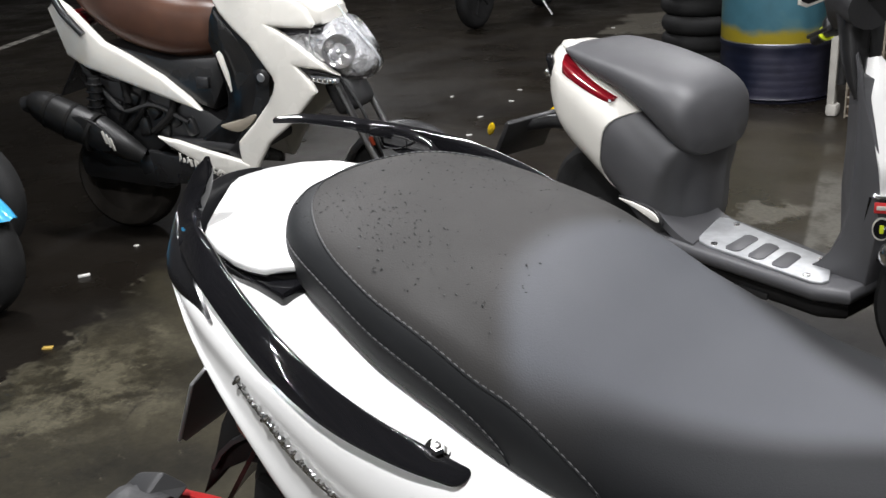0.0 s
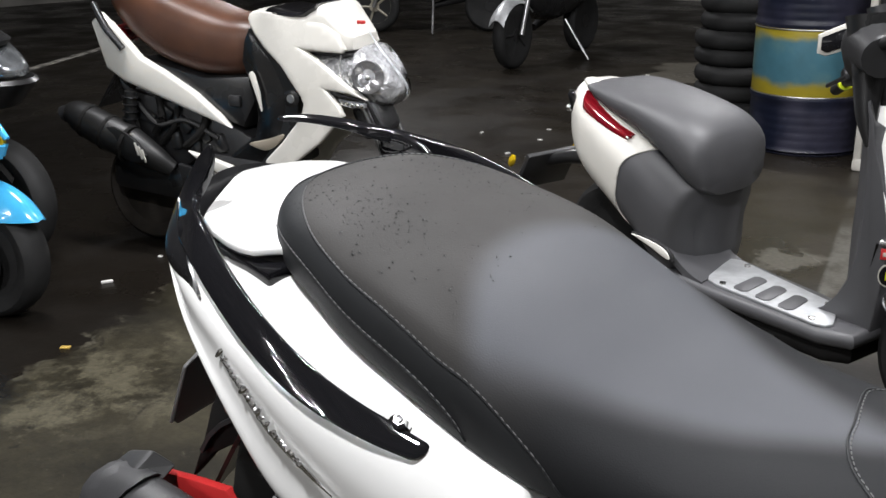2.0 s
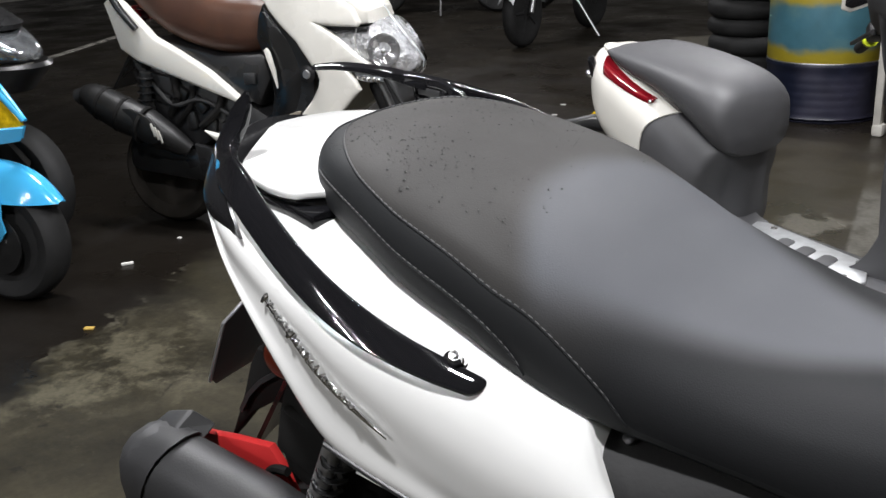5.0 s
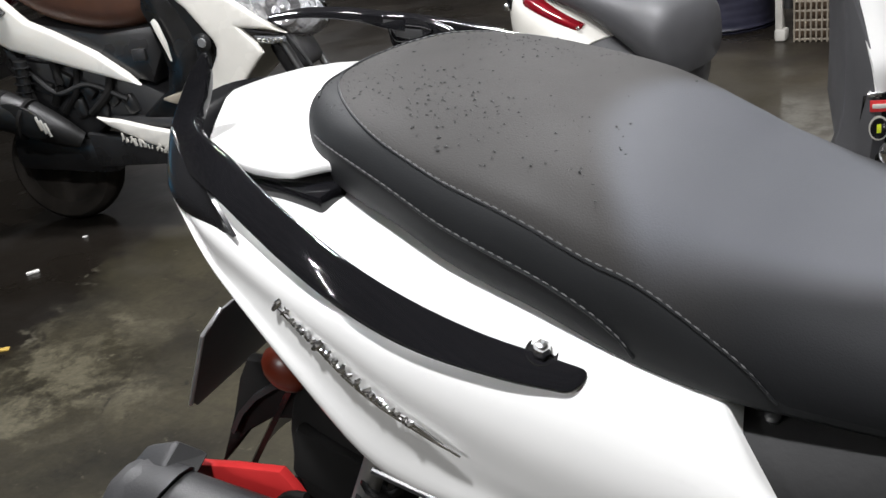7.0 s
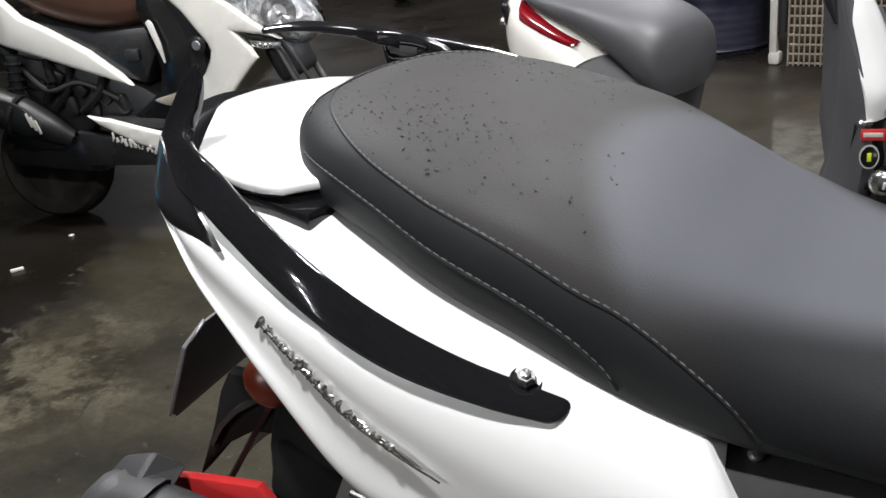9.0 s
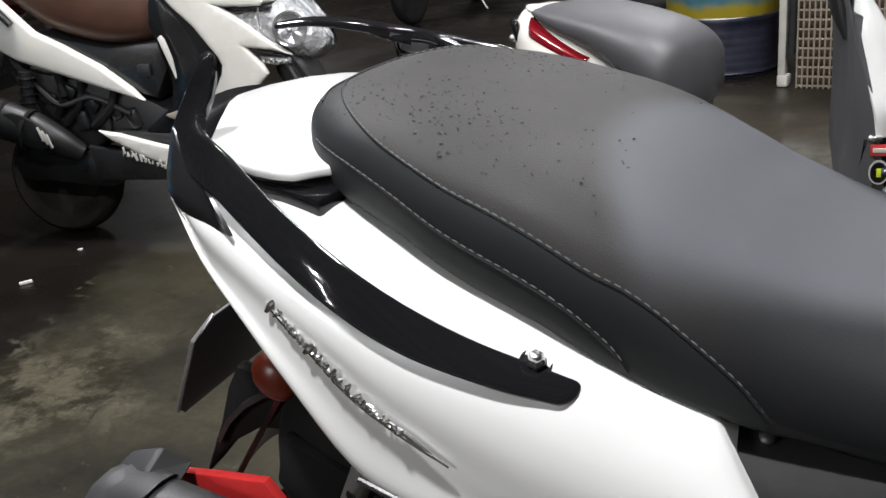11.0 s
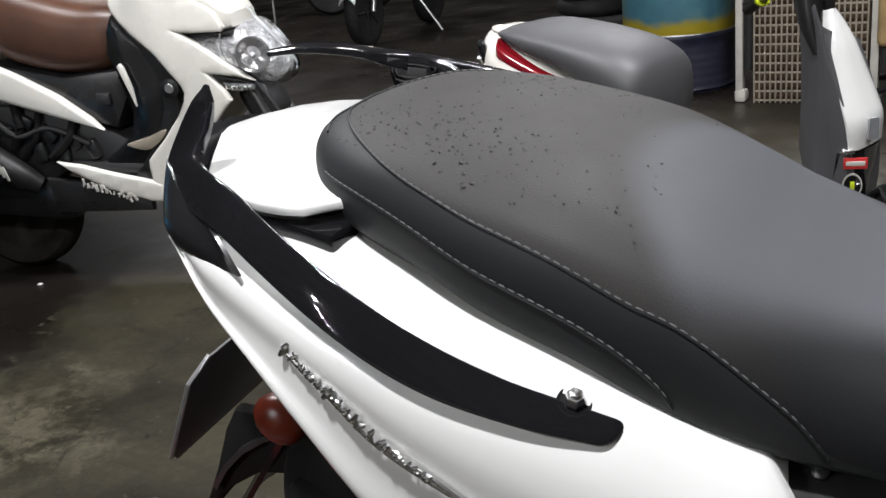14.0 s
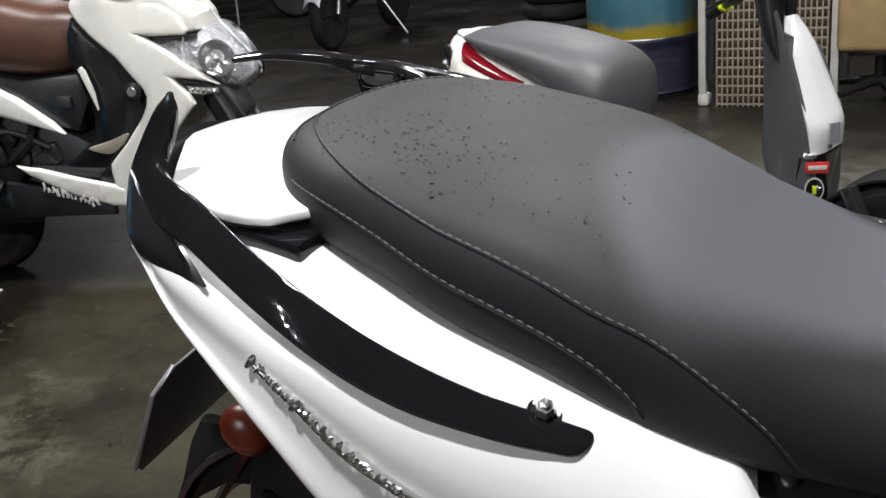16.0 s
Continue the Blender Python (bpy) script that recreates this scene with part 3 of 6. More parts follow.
def seat_at(x, a, out=0.0):
    """A point of the seat: a from 0 (far bottom edge) over the top to pi (near bottom edge)."""
    w, zt, zb = (float(np.interp(x, SX, [r[k] for r in SEAT])) for k in (1, 2, 3))
    c, s = math.cos(a), math.sin(a)
    crown = max(0.0, min(1.0, (x - 0.36) / 0.14))
    y = (w + out) * math.copysign(abs(c) ** (0.58 + 0.14 * crown), c) * (0.95 + 0.05 * min(1, s * 1.6))
    z = zb + (zt - zb + out) * (abs(s) ** (0.70 + 0.14 * crown))
    # the rider's place is dished a little
    z -= (0.03 + 0.12 * max(0.0, min(1.0, (x - 0.1) / 0.3)) - 0.05 * crown) * (y + w)
    f = max(0.0, min(1.0, (x - 0.36) / 0.08)) * max(0.0, 1 - (y / 0.15) ** 2)
    return (x, y, z - 0.006 * f)


def fine(xs, n):
    return [xs[0] + (xs[-1] - xs[0]) * (i / n) ** 1.35 for i in range(n + 1)]


# pairs of x and angle along each seam
UPPER = [(0.060, 1.0), (0.048, 1.25), (0.047, 1.52), (0.070, 1.83), (0.105, 2.12), (0.160, 2.42), (0.215, 2.55), (0.262, 2.61), (0.330, 2.69), (0.370, 2.685), (0.402, 2.75), (0.437, 2.90), (0.458, 3.10)]
LOWER = [(0.082, 2.74), (0.127, 2.80), (0.172, 2.88), (0.220, 2.94), (0.280, 2.985), (0.330, 3.02), (0.354, 3.07), (0.366, 3.13)]


def seam_angle(x):
    run = [q for q in UPPER if q[0] >= 0.047][1:]
    return float(np.interp(x, [q[0] for q in run], [q[1] for q in run]))


# the top cloth runs between the upper seams, the side cloth below them
rings = []
for x in fine(SX, 96):
    up = min(seam_angle(x), math.pi - 0.02) if x > 0.0471 else math.pi / 2 + 0.03
    arc = [(math.pi - up) * k / 12 for k in range(12)] + [math.pi - up + (2 * up - math.pi) * k / 40 for k in range(41)] + [up + (math.pi - up) * (k + 1) / 12 for k in range(12)]
    ring = [seat_at(x, w) for w in arc]
    zb = ring[0][2]
    rings.append([(x, ring[0][1] * 0.93, zb - 0.012)] + ring + [(x, ring[-1][1] * 0.93, ring[-1][2] - 0.012)])
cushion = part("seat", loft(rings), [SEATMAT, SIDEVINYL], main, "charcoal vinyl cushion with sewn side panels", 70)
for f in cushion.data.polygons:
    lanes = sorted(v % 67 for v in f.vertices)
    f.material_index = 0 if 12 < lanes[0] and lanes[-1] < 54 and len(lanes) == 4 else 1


def seam(pts, far, n=12):
    return [seat_at(x, math.pi - a if far else a, 0.0006) for x, a in spline(pts, n)]


for pts in (UPPER, LOWER):
    for s in (1, -1):
        run = seam(pts, s == -1)
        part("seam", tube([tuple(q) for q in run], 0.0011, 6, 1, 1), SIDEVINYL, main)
        thread = [seat_at(x - 0.001, math.pi - (a - 0.018) if s == -1 else a - 0.018, 0.0008) for x, a in spline(pts, 12)]
        part("stitching", dashes(thread, 0.0050, 0.0024, 0.0007), THREAD, main, "pale grey thread")

# seam where the seat narrows towards the rider's knees
FRONTSEAM = [(0.640, 0.75), (0.622, 0.95), (0.613, 1.12), (0.617, 1.36), (0.628, 1.60), (0.643, 1.80), (0.663, 1.98), (0.690, 2.2), (0.705, 2.5)]
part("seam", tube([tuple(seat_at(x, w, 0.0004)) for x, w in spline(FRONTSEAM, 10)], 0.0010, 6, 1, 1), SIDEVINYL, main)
part("stitching", dashes([seat_at(x + 0.003, w, 0.0008) for x, w in spline(FRONTSEAM, 10)], 0.0050, 0.0024, 0.0007), THREAD, main, "pale grey thread")

# white tail panels: x, then half width and height of the seat edge, the shoulder, the crease, the lower edge
BODY = smooth_table([
    (-0.062, 0.060, 0.893, 0.120, 0.894, 0.144, 0.890, 0.146, 0.886), (-0.042, 0.095, 0.895, 0.140, 0.896, 0.159, 0.890, 0.160, 0.882), (0.0, 0.115, 0.897, 0.165, 0.895, 0.183, 0.868, 0.186, 0.852),
    (0.05, 0.132, 0.898, 0.185, 0.888, 0.203, 0.850, 0.210, 0.825), (0.10, 0.145, 0.893, 0.198, 0.870, 0.215, 0.826, 0.224, 0.778), (0.15, 0.155, 0.880, 0.206, 0.850, 0.221, 0.796, 0.228, 0.716),
    (0.20, 0.165, 0.864, 0.210, 0.830, 0.225, 0.766, 0.228, 0.690), (0.28, 0.176, 0.842, 0.212, 0.808, 0.227, 0.728, 0.226, 0.672), (0.36, 0.180, 0.814, 0.211, 0.784, 0.226, 0.700, 0.222, 0.655), (0.413, 0.178, 0.799, 0.209, 0.767, 0.223, 0.690, 0.217, 0.642), (0.427, 0.171, 0.795, 0.199, 0.762, 0.212, 0.690, 0.206, 0.640)], 4)


def body_half(row, n=5):
    x, w0, z0, w1, z1, w2, z2, w3, z3 = row
    lo = (w3 - 0.028, z3 - 0.03)
    return spline([(0.0, z0 + 0.002), (w0 * 0.7, z0 + 0.001), (w0, z0 - 0.002), (w1, z1), ((w1 + w2) / 2 + 0.007, (z1 + z2) / 2 + 0.004), (w2, z2), (w2 * 0.5 + w3 * 0.5 - 0.001, (z2 + z3) / 2), (w3, z3), lo], n)


rings = []
for row in BODY:
    half = body_half(row)
    # the front end leans forward towards its foot, with a slight wave
    lean = max(0.0, min(1.0, (row[0] - 0.36) / 0.06))
    run = [(row[0] + lean * (-0.013 + 0.060 * max(0.0, min(1.0, (0.797 - z) / 0.06)) + 0.003 * math.sin(90 * z)), y, z) for y, z in half]
    rings.append([(x, -y, z) for x, y, z in run[::-1]] + run[1:])
part("tail_body", loft(rings), WHITE, main, "glossy pearl white tail panels", 60)
# lower white strip along the flank
for s in (-1, 1):
    part("side_strip", sheet(lambda u, v: (0.195 + 0.24 * u, s * (0.224 - 0.012 * v - 0.006 * u), 0.690 - 0.035 * u - 0.013 * v), 8, 4, 0.008), CREAM, main, "white lower flank strip")
    part("trim_line", tube([(0.155, s * 0.2285, 0.703), (0.22, s * 0.2285, 0.686), (0.30, s * 0.226, 0.668), (0.40, s * 0.219, 0.648)], 0.003, 8, 1, 6), SATIN, main)

def blade(inner, outer, thick=0.011, crown=0.0012, n=12):
    """A flat moulded rail between two edges: a slightly crowned face with rounded rims, and a back."""
    a, b = spline(inner, 7), spline(outer, 7)
    rings = []
    for k, (p, q) in enumerate(zip(a, b)):
        lo, hi = max(k - 1, 0), min(k + 1, len(a) - 1)
        d = Vector((a[hi] + b[hi]) - (a[lo] + b[lo])).normalized()
        w = Vector(q - p)
        up = w.cross(d).normalized()
        if up.z < 0:
            up = -up
        rim = min(0.0013, w.length * 0.2)
        run = [Vector(p) + w * f - up * (rim * (max(0.0, 1 - f * w.length / rim) ** 2 + max(0.0, 1 - (1 - f) * w.length / rim) ** 2)) + up * crown * min(1, w.length / 0.02) * (1 - (2 * f - 1) ** 2)
               for f in [0, 0.02, 0.05, 0.09] + [0.09 + 0.82 * t / n for t in range(1, n)] + [0.91, 0.95, 0.98, 1]]
        t = min(thick, 0.3 * w.length + 0.003)
        run += [Vector(p) + w * 0.93 - up * t, Vector(p) + w * 0.5 - up * (t + 0.001), Vector(p) + w * 0.07 - up * t]
        rings.append(run)
    # both ends close in a rounded nose
    for at, sign in ((0, -1), (-1, 1)):
        ring = rings[at]
        mid = sum(ring, Vector()) / len(ring)
        ahead = (mid - sum(rings[at - sign * 2 if at else 2], Vector()) / len(ring)).normalized()
        round_off = min(1.6, max(0.5, (ring[0] - ring[len(ring) // 2]).length / 0.006))
        for f, step in ((0.93, 0.0018), (0.78, 0.0034), (0.52, 0.0046), (0.2, 0.0052)):
            extra = [mid + (q - mid) * f + ahead * step * round_off for q in ring]
            if sign > 0:
                rings.append(extra)
            else:
                rings.insert(0, extra)
    return loft(rings)


def bar(back, face, drops):
    """A moulded rail: a narrow top between two lines, and a side face that drops from the second one."""
    rings = []
    for a, b in zip(spline([(*q, 0.0) for q in back], 6), spline([(*q, d) for q, d in zip(face, drops)], 6)):
        p, q, h = Vector(a[:3]), Vector(b[:3]), float(b[3])
        w = q - p
        low = [q + Vector((0, 0, -h)) + w * 0.15, p + Vector((0, 0, -h * 0.9)) - w * 0.1]
        ring, box = [], [p, q, *low]
        for k, c in enumerate(box):
            r = min(0.0022, w.length * 0.3, h * 0.3)
            to, fro = (box[k - 1] - c).normalized() * r, (box[(k + 1) % 4] - c).normalized() * r
            ring += [c + to * (1 - f) ** 2 + fro * f ** 2 for f in (0.0, 0.3, 0.5, 0.7, 1.0)]
        rings.append(ring)
    for at, k in ((0, 1), (-1, -2)):
        mid, step = sum(rings[at], Vector()) / 20, sum(rings[at], Vector()) / 20 - sum(rings[k], Vector()) / 20
        tip = [mid + (q - mid) * 0.5 + step.normalized() * 0.002 for q in rings[at]]
        rings.insert(0, tip) if at == 0 else rings.append(tip)
    return loft(rings)


for s in (-1, 1):
    if s < 0:
        inner = [(-0.038, -0.084, 0.9945), (-0.036, -0.088, 0.982), (-0.04, -0.098, 0.964), (-0.043, -0.113, 0.949), (-0.028, -0.127, 0.947), (-0.004, -0.144, 0.9475), (0.036, -0.1651, 0.942), (0.0738, -0.1804, 0.9262), (0.1115, -0.1912, 0.9063), (0.1493, -0.198, 0.8855), (0.187, -0.2015, 0.8659), (0.2248, -0.2022, 0.8488), (0.2625, -0.2007, 0.8345), (0.3003, -0.1972, 0.8228), (0.3340, -0.1945, 0.8130)]
        outer = [(-0.044, -0.085, 0.9945), (-0.055, -0.09, 0.984), (-0.071, -0.096, 0.962), (-0.084, -0.104, 0.938), (-0.074, -0.122, 0.925), (-0.038, -0.149, 0.92), (0.03, -0.1853, 0.9155), (0.0671, -0.1997, 0.9003), (0.1043, -0.2103, 0.8801), (0.1414, -0.2177, 0.8594), (0.1785, -0.2221, 0.8412), (0.2156, -0.2237, 0.8274), (0.2528, -0.2227, 0.8183), (0.2899, -0.2195, 0.8112), (0.3255, -0.2125, 0.8035)]
        part("grab_rail", blade(inner, outer), GLOSSBLACK, main, "gloss black grab rail", 50)
    else:
        back = [(-0.086, 0.064, 0.985), (-0.054, 0.080, 0.986), (-0.024, 0.110, 0.976), (-0.004, 0.143, 0.961), (0.021, 0.171, 0.947), (0.049, 0.196, 0.932), (0.083, 0.211, 0.919), (0.118, 0.221, 0.904), (0.155, 0.226, 0.888), (0.20, 0.229, 0.866), (0.25, 0.227, 0.840), (0.30, 0.221, 0.820), (0.335, 0.212, 0.814)]
        face = [(-0.084, 0.058, 0.983), (-0.047, 0.071, 0.983), (-0.014, 0.101, 0.972), (0.002, 0.134, 0.958), (0.026, 0.162, 0.945), (0.053, 0.187, 0.930), (0.087, 0.202, 0.915), (0.120, 0.212, 0.900), (0.155, 0.217, 0.884), (0.20, 0.219, 0.862), (0.25, 0.217, 0.836), (0.30, 0.211, 0.817), (0.335, 0.205, 0.812)]
        part("grab_rail", bar(back, face, [0.004, 0.005, 0.008, 0.014, 0.017, 0.019, 0.020, 0.020, 0.020, 0.020, 0.018, 0.015, 0.008]), GLOSSBLACK, main, "gloss black grab rail", 60)
        # gusset with a three-cornered pocket that carries the rail
        gusset = part("rail_gusset", prism([(-0.010, 0.952), (-0.009, 0.926), (-0.002, 0.900), (0.085, 0.890), (0.080, 0.920), (0.062, 0.938), (0.030, 0.950)], 0.010, "y", 0.153, 0.002), GLOSSBLACK, main, "gloss black gusset under the far rail")
        part("pocket_rim", tube(closed([(-0.004, 0.1475, 0.944), (0.016, 0.1475, 0.9435), (0.036, 0.1475, 0.941), (0.045, 0.1475, 0.936), (0.020, 0.1475, 0.927), (-0.002, 0.1475, 0.928)]), 0.0013, 8, 1, 1), GLOSSBLACK, gusset)
        part("pocket", rbox(0.034, 0.003, 0.010, 0.001, pose(0.017, 0.1480, 0.9345, 0, 6)), BLACK, gusset)
    seat_of_bolt = Matrix.Translation((0.3050, s * 0.1935, 0.8180)) @ pose(0, 0, 0, -s * 22, 18, 0)
    socket = part("bolt_cup", lathe([(0.0, -0.010), (0.0118, -0.010), (0.0118, 0.0035), (0.0112, 0.0042), (0.0104, 0.0038), (0.0099, 0.0034), (0.0, 0.0034)], 28, seat_of_bolt), GRIME, main)
    part("bolt", lathe([(0.0, 0.0), (0.0072, 0.0), (0.0070, 0.0095), (0.0056, 0.0125), (0.0036, 0.0125), (0.0034, 0.0155), (0.0, 0.0160)], 6, seat_of_bolt), CHROME, socket, "chrome hexagon bolt")
    part("rail_foot", rbox(0.050, 0.024, 0.022, 0.006, pose(0.294, s * 0.204, 0.7885, s * 18, 8, -s * 4)), WHITE, main)
    part("rail_bracket", rbox(0.100, 0.030, 0.020, 0.004, pose(0.060, s * 0.128, 0.897, 0, 4, s * 10)), GLOSSBLACK, main, "black bracket under the seat edge")
    # smoked corner lens under the rail
    low = 0.0 if s < 0 else 0.03
    qa, qd, qb, qc = (-0.082, s * 0.103, 0.938 - low), (0.026, s * 0.177, 0.914 - low), (-0.066, s * 0.1385, 0.876), (0.056, s * 0.1935, 0.889)

    def lens(u, v, qa=qa, qb=qb, qc=qc, qd=qd, s=s):
        p = [(1 - u) * (1 - v) * a + u * (1 - v) * d + (1 - u) * v * b + u * v * c for a, b, c, d in zip(qa, qb, qc, qd)]
        k = 0.016 * math.sin(math.pi * min(u + 0.15, 1)) * (0.35 + 0.65 * math.sin(math.pi * v)) + 0.006 * u
        return (p[0] - k * 0.5, p[1] + s * k, p[2])
    part("corner_lens", sheet(lens, 16, 10, 0.003), SMOKED, main, "smoked black corner lens")
pad = [(0.13, 0.10), (-0.02, 0.103), (-0.046, 0.100), (-0.078, 0.086), (-0.108, 0.056), (-0.120, 0.032), (-0.123, 0.020), (-0.116, 0.000), (-0.086, -0.047), (-0.057, -0.090), (-0.040, -0.110), (0.0, -0.130), (0.038, -0.1425), (0.060, -0.1455), (0.080, -0.1445), (0.098, -0.132), (0.13, -0.110)]
part("rear_pad", prism(pad, 0.009, "z", 0.9175, 0.003, 3), WHITE, main, "white rear carrier plate")
part("pad_base", prism([(x * 0.985, y * 0.985) for x, y in pad], 0.026, "z", 0.8985, 0.006), GLOSSBLACK, main)
part("tail_light", sheet(lambda u, v: (-0.128 + 0.05 * (2 * u - 1) ** 2 + 0.02 * v, -0.090 + 0.18 * u, 0.93 - 0.06 * v - 0.02 * (2 * u - 1) ** 2), 14, 6, 0.006), SMOKED, main, "smoked dark tail light")
# chrome lettering, unreadable: slanted strokes and loops joined by a sweeping line
def flank(x, z, out):
    row = [float(np.interp(x, [r[0] for r in BODY], [r[j] for r in BODY])) for j in range(9)]
    t = (row[4] - z) / max(row[4] - row[6], 1e-4)
    return (x, -(row[3] + (row[5] - row[3]) * min(max(t, 0), 1) + 0.0052 + out), z)


MARK = [(0.091, 0.8445), (0.114, 0.8265), (0.139, 0.8085), (0.164, 0.789), (0.190, 0.7725), (0.212, 0.760), (0.247, 0.745)]
mark_at = spline(MARK, 16)


def on_mark(f, lift=0.0, out=0.0):
    k = f * (len(mark_at) - 1)
    i = min(int(k), len(mark_at) - 2)
    x, z = mark_at[i] + (mark_at[i + 1] - mark_at[i]) * (k - i)
    return flank(x + 0.5 * lift, z + 0.8 * lift, out)


random.seed(5)
f = 0.02
while f < 0.80:
    h, lean, thick = random.uniform(0.0022, 0.0060) if f > 0.03 else 0.0078, random.uniform(-0.004, 0.018), random.uniform(0.0016, 0.0034)
    run = [on_mark(f + lean, h), on_mark(f + lean * 0.3, h * 0.3, 0.0008), on_mark(f - lean * 0.4, -h * 0.3, 0.0004), on_mark(f - lean, -h)]
    part("emblem_bar", tube(run, [thick * 0.6, thick, thick, thick * 0.6], 8, 0.9, 3), CHROME, main)
    if random.random() < 0.55:
        part("emblem_bar", tube([on_mark(f - 0.012, h * random.uniform(-0.8, 0.8), 0.0004), on_mark(f + 0.022, h * random.uniform(-0.8, 0.8), 0.0004)], thick * 0.8, 8, 0.9, 1), CHROME, main)
    f += random.uniform(0.026, 0.052)
part("emblem_line", tube([on_mark(f, -0.0030 + 0.0015 * math.sin(9 * f)) for f in np.linspace(0.0, 1.0, 14)], [0.0008] + [0.0023] * 12 + [0.0008], 8, 0.7, 3), CHROME, main)
part("emblem_tail", tube([on_mark(0.70, 0.001), on_mark(0.82, 0.0015), on_mark(0.92, -0.001), on_mark(1.0, -0.004)], [0.0012, 0.0028, 0.0022, 0.0006], 8, 0.6), CHROME, main)

# plate, mudguard, indicator
plate = part("number_plate", prism([(-0.115, -0.075), (-0.125, -0.06), (-0.125, 0.055), (-0.10, 0.075), (0.10, 0.075), (0.125, 0.055), (0.125, -0.06), (0.115, -0.075)], 0.003, "x", 0, 0.0008), PLATE, main, "grey number plate seen from its back")
plate.matrix_local = pose(-0.166, 0.02, 0.655, 0, 30, 0)
part("plate_edge", tube([(0, -0.127, -0.062), (0, -0.127, 0.055), (0, -0.101, 0.077)], 0.0025, 6, 1, 1), ALU, plate)
for k in range(5):
    part("plate_bar", rbox(0.003, 0.022, 0.05, 0.001, pose(-0.004, -0.07 + 0.036 * k, 0)), BLACK, plate)
part("mudguard", sheet(lambda u, v: (-0.005 - 0.20 * u, (-0.105 + 0.21 * v) * (1 - 0.25 * u), 0.735 - 0.255 * u - 0.03 * (2 * v - 1) ** 2), 8, 8, 0.006), SATIN, main, "black rear mudguard")
for s in (-1, 1):
    ind = part("indicator", ball(0.029, 0.020, 0.025, pose(-0.022, s * 0.116, 0.690, 0, 20, 0)), ORANGE, main, "dark orange indicator lens")
    part("indicator_stalk", tube([(-0.02, s * 0.10, 0.69), (0.02, s * 0.07, 0.70)], 0.014, 8, 1, 1), SATIN, ind)

# drive side
part("inner_fender", sheet(lambda u, v: (0.02 + 0.22 * math.cos(math.pi * (0.05 + 0.75 * u)), -0.10 + 0.2 * v, 0.42 + 0.25 * math.sin(math.pi * (0.05 + 0.75 * u))), 14, 6, 0.006), BLACK, main)
part("air_box", rbox(0.20, 0.13, 0.17, 0.06, pose(0.060, -0.095, 0.595, 0, 12, 0), 4), GRIME, main, "matt black air box")
part("rear_light_stay", rbox(0.05, 0.05, 0.05, 0.012, pose(-0.02, -0.07, 0.66)), BLACK, main)
part("box_lid", rbox(0.11, 0.02, 0.07, 0.009, pose(0.050, -0.155, 0.610, 0, 20, 0)), GRIME, main)
part("mud_flap", prism([(-0.105, 0.668), (-0.125, 0.640), (-0.153, 0.585), (-0.205, 0.498), (-0.180, 0.522), (-0.140, 0.563), (-0.095, 0.592), (-0.05, 0.60), (-0.04, 0.668)], 0.016, "y", -0.084, 0.004), GRIME, main, "pointed black mud flap")
part("engine", rbox(0.42, 0.24, 0.2, 0.05, pose(0.25, 0.0, 0.40), 3), SATIN, main)
for k in range(9):
    c = Vector((0.128 - 0.011 * k, -0.19, 0.665 - 0.019 * k))
    pts = [tuple(c + Vector((0.017 * math.cos(t), 0.017 * math.sin(t), -0.019 * t / (2 * math.pi)))) for t in np.linspace(0, 2 * math.pi, 11)]
    part("spring_coil", tube(pts, 0.0034, 6, 1, 1), GLOSSY, main)
part("shock_rod", tube([(0.135, -0.19, 0.69), (0.03, -0.19, 0.49)], 0.011, 10, 1, 1), ALU, main)
def can(rows, n=24):
    """A faceted can along x: x, half width, half height, middle height."""
    return loft([[(x + 0.010, -0.204 + 0.88 * ry * bow(math.cos(t), 0.8), zc + 0.004 + 0.92 * rz * bow(math.sin(t), 0.8)) for t in np.linspace(0.26, 2 * math.pi + 0.26, n, endpoint=False)] for x, ry, rz, zc in rows])


muff = part("muffler", can([(-0.212, 0.055, 0.070, 0.519), (-0.02, 0.055, 0.070, 0.506), (0.09, 0.053, 0.066, 0.486), (0.17, 0.036, 0.046, 0.455), (0.25, 0.018, 0.018, 0.425)]), MUFF, main, "matt dark grey muffler", 40)
# the cap is cut on the slant: its rim reaches further forward at the top
cap = can([(-0.246, 0.022, 0.032, 0.508), (-0.242, 0.046, 0.058, 0.511), (-0.226, 0.056, 0.071, 0.515), (-0.205, 0.0585, 0.0745, 0.517), (-0.185, 0.0585, 0.0745, 0.517), (-0.185, 0.0545, 0.069, 0.517)], 16)
for v in cap.verts:
    if v.co.x > -0.205:
        v.co.x += 0.55 * (v.co.z - 0.525)
part("muffler_cap", cap, MUFF, muff, "dark faceted end cap", 30)
back = [(-0.228, -0.192, 0.572), (-0.222, -0.160, 0.582), (-0.208, -0.140, 0.558), (-0.212, -0.190, 0.540)]
mouth = [(-0.172, -0.190, 0.586), (-0.178, -0.153, 0.594), (-0.150, -0.139, 0.570), (-0.138, -0.184, 0.566)]
bm = loft([back, mouth])
bmesh.ops.bevel(bm, geom=bm.edges[:], offset=0.006, segments=3, profile=0.5, affect="EDGES")
hood = part("outlet_hood", bm, MUFF, muff, "hooded outlet", 50)
mid = sum((Vector(q) for q in mouth), Vector()) / 4
ring = [mid + (Vector(q) - mid) * 0.80 for q in mouth]
# A black plug paints the darkness inside the outlet's mouth.
part("outlet", loft([[q - Vector((0.004, 0, 0.004)) for q in ring], [q + Vector((0.0016, 0, 0.0012)) for q in ring]]), PUREBLACK, hood, "black plug painting the dark inside of the outlet")
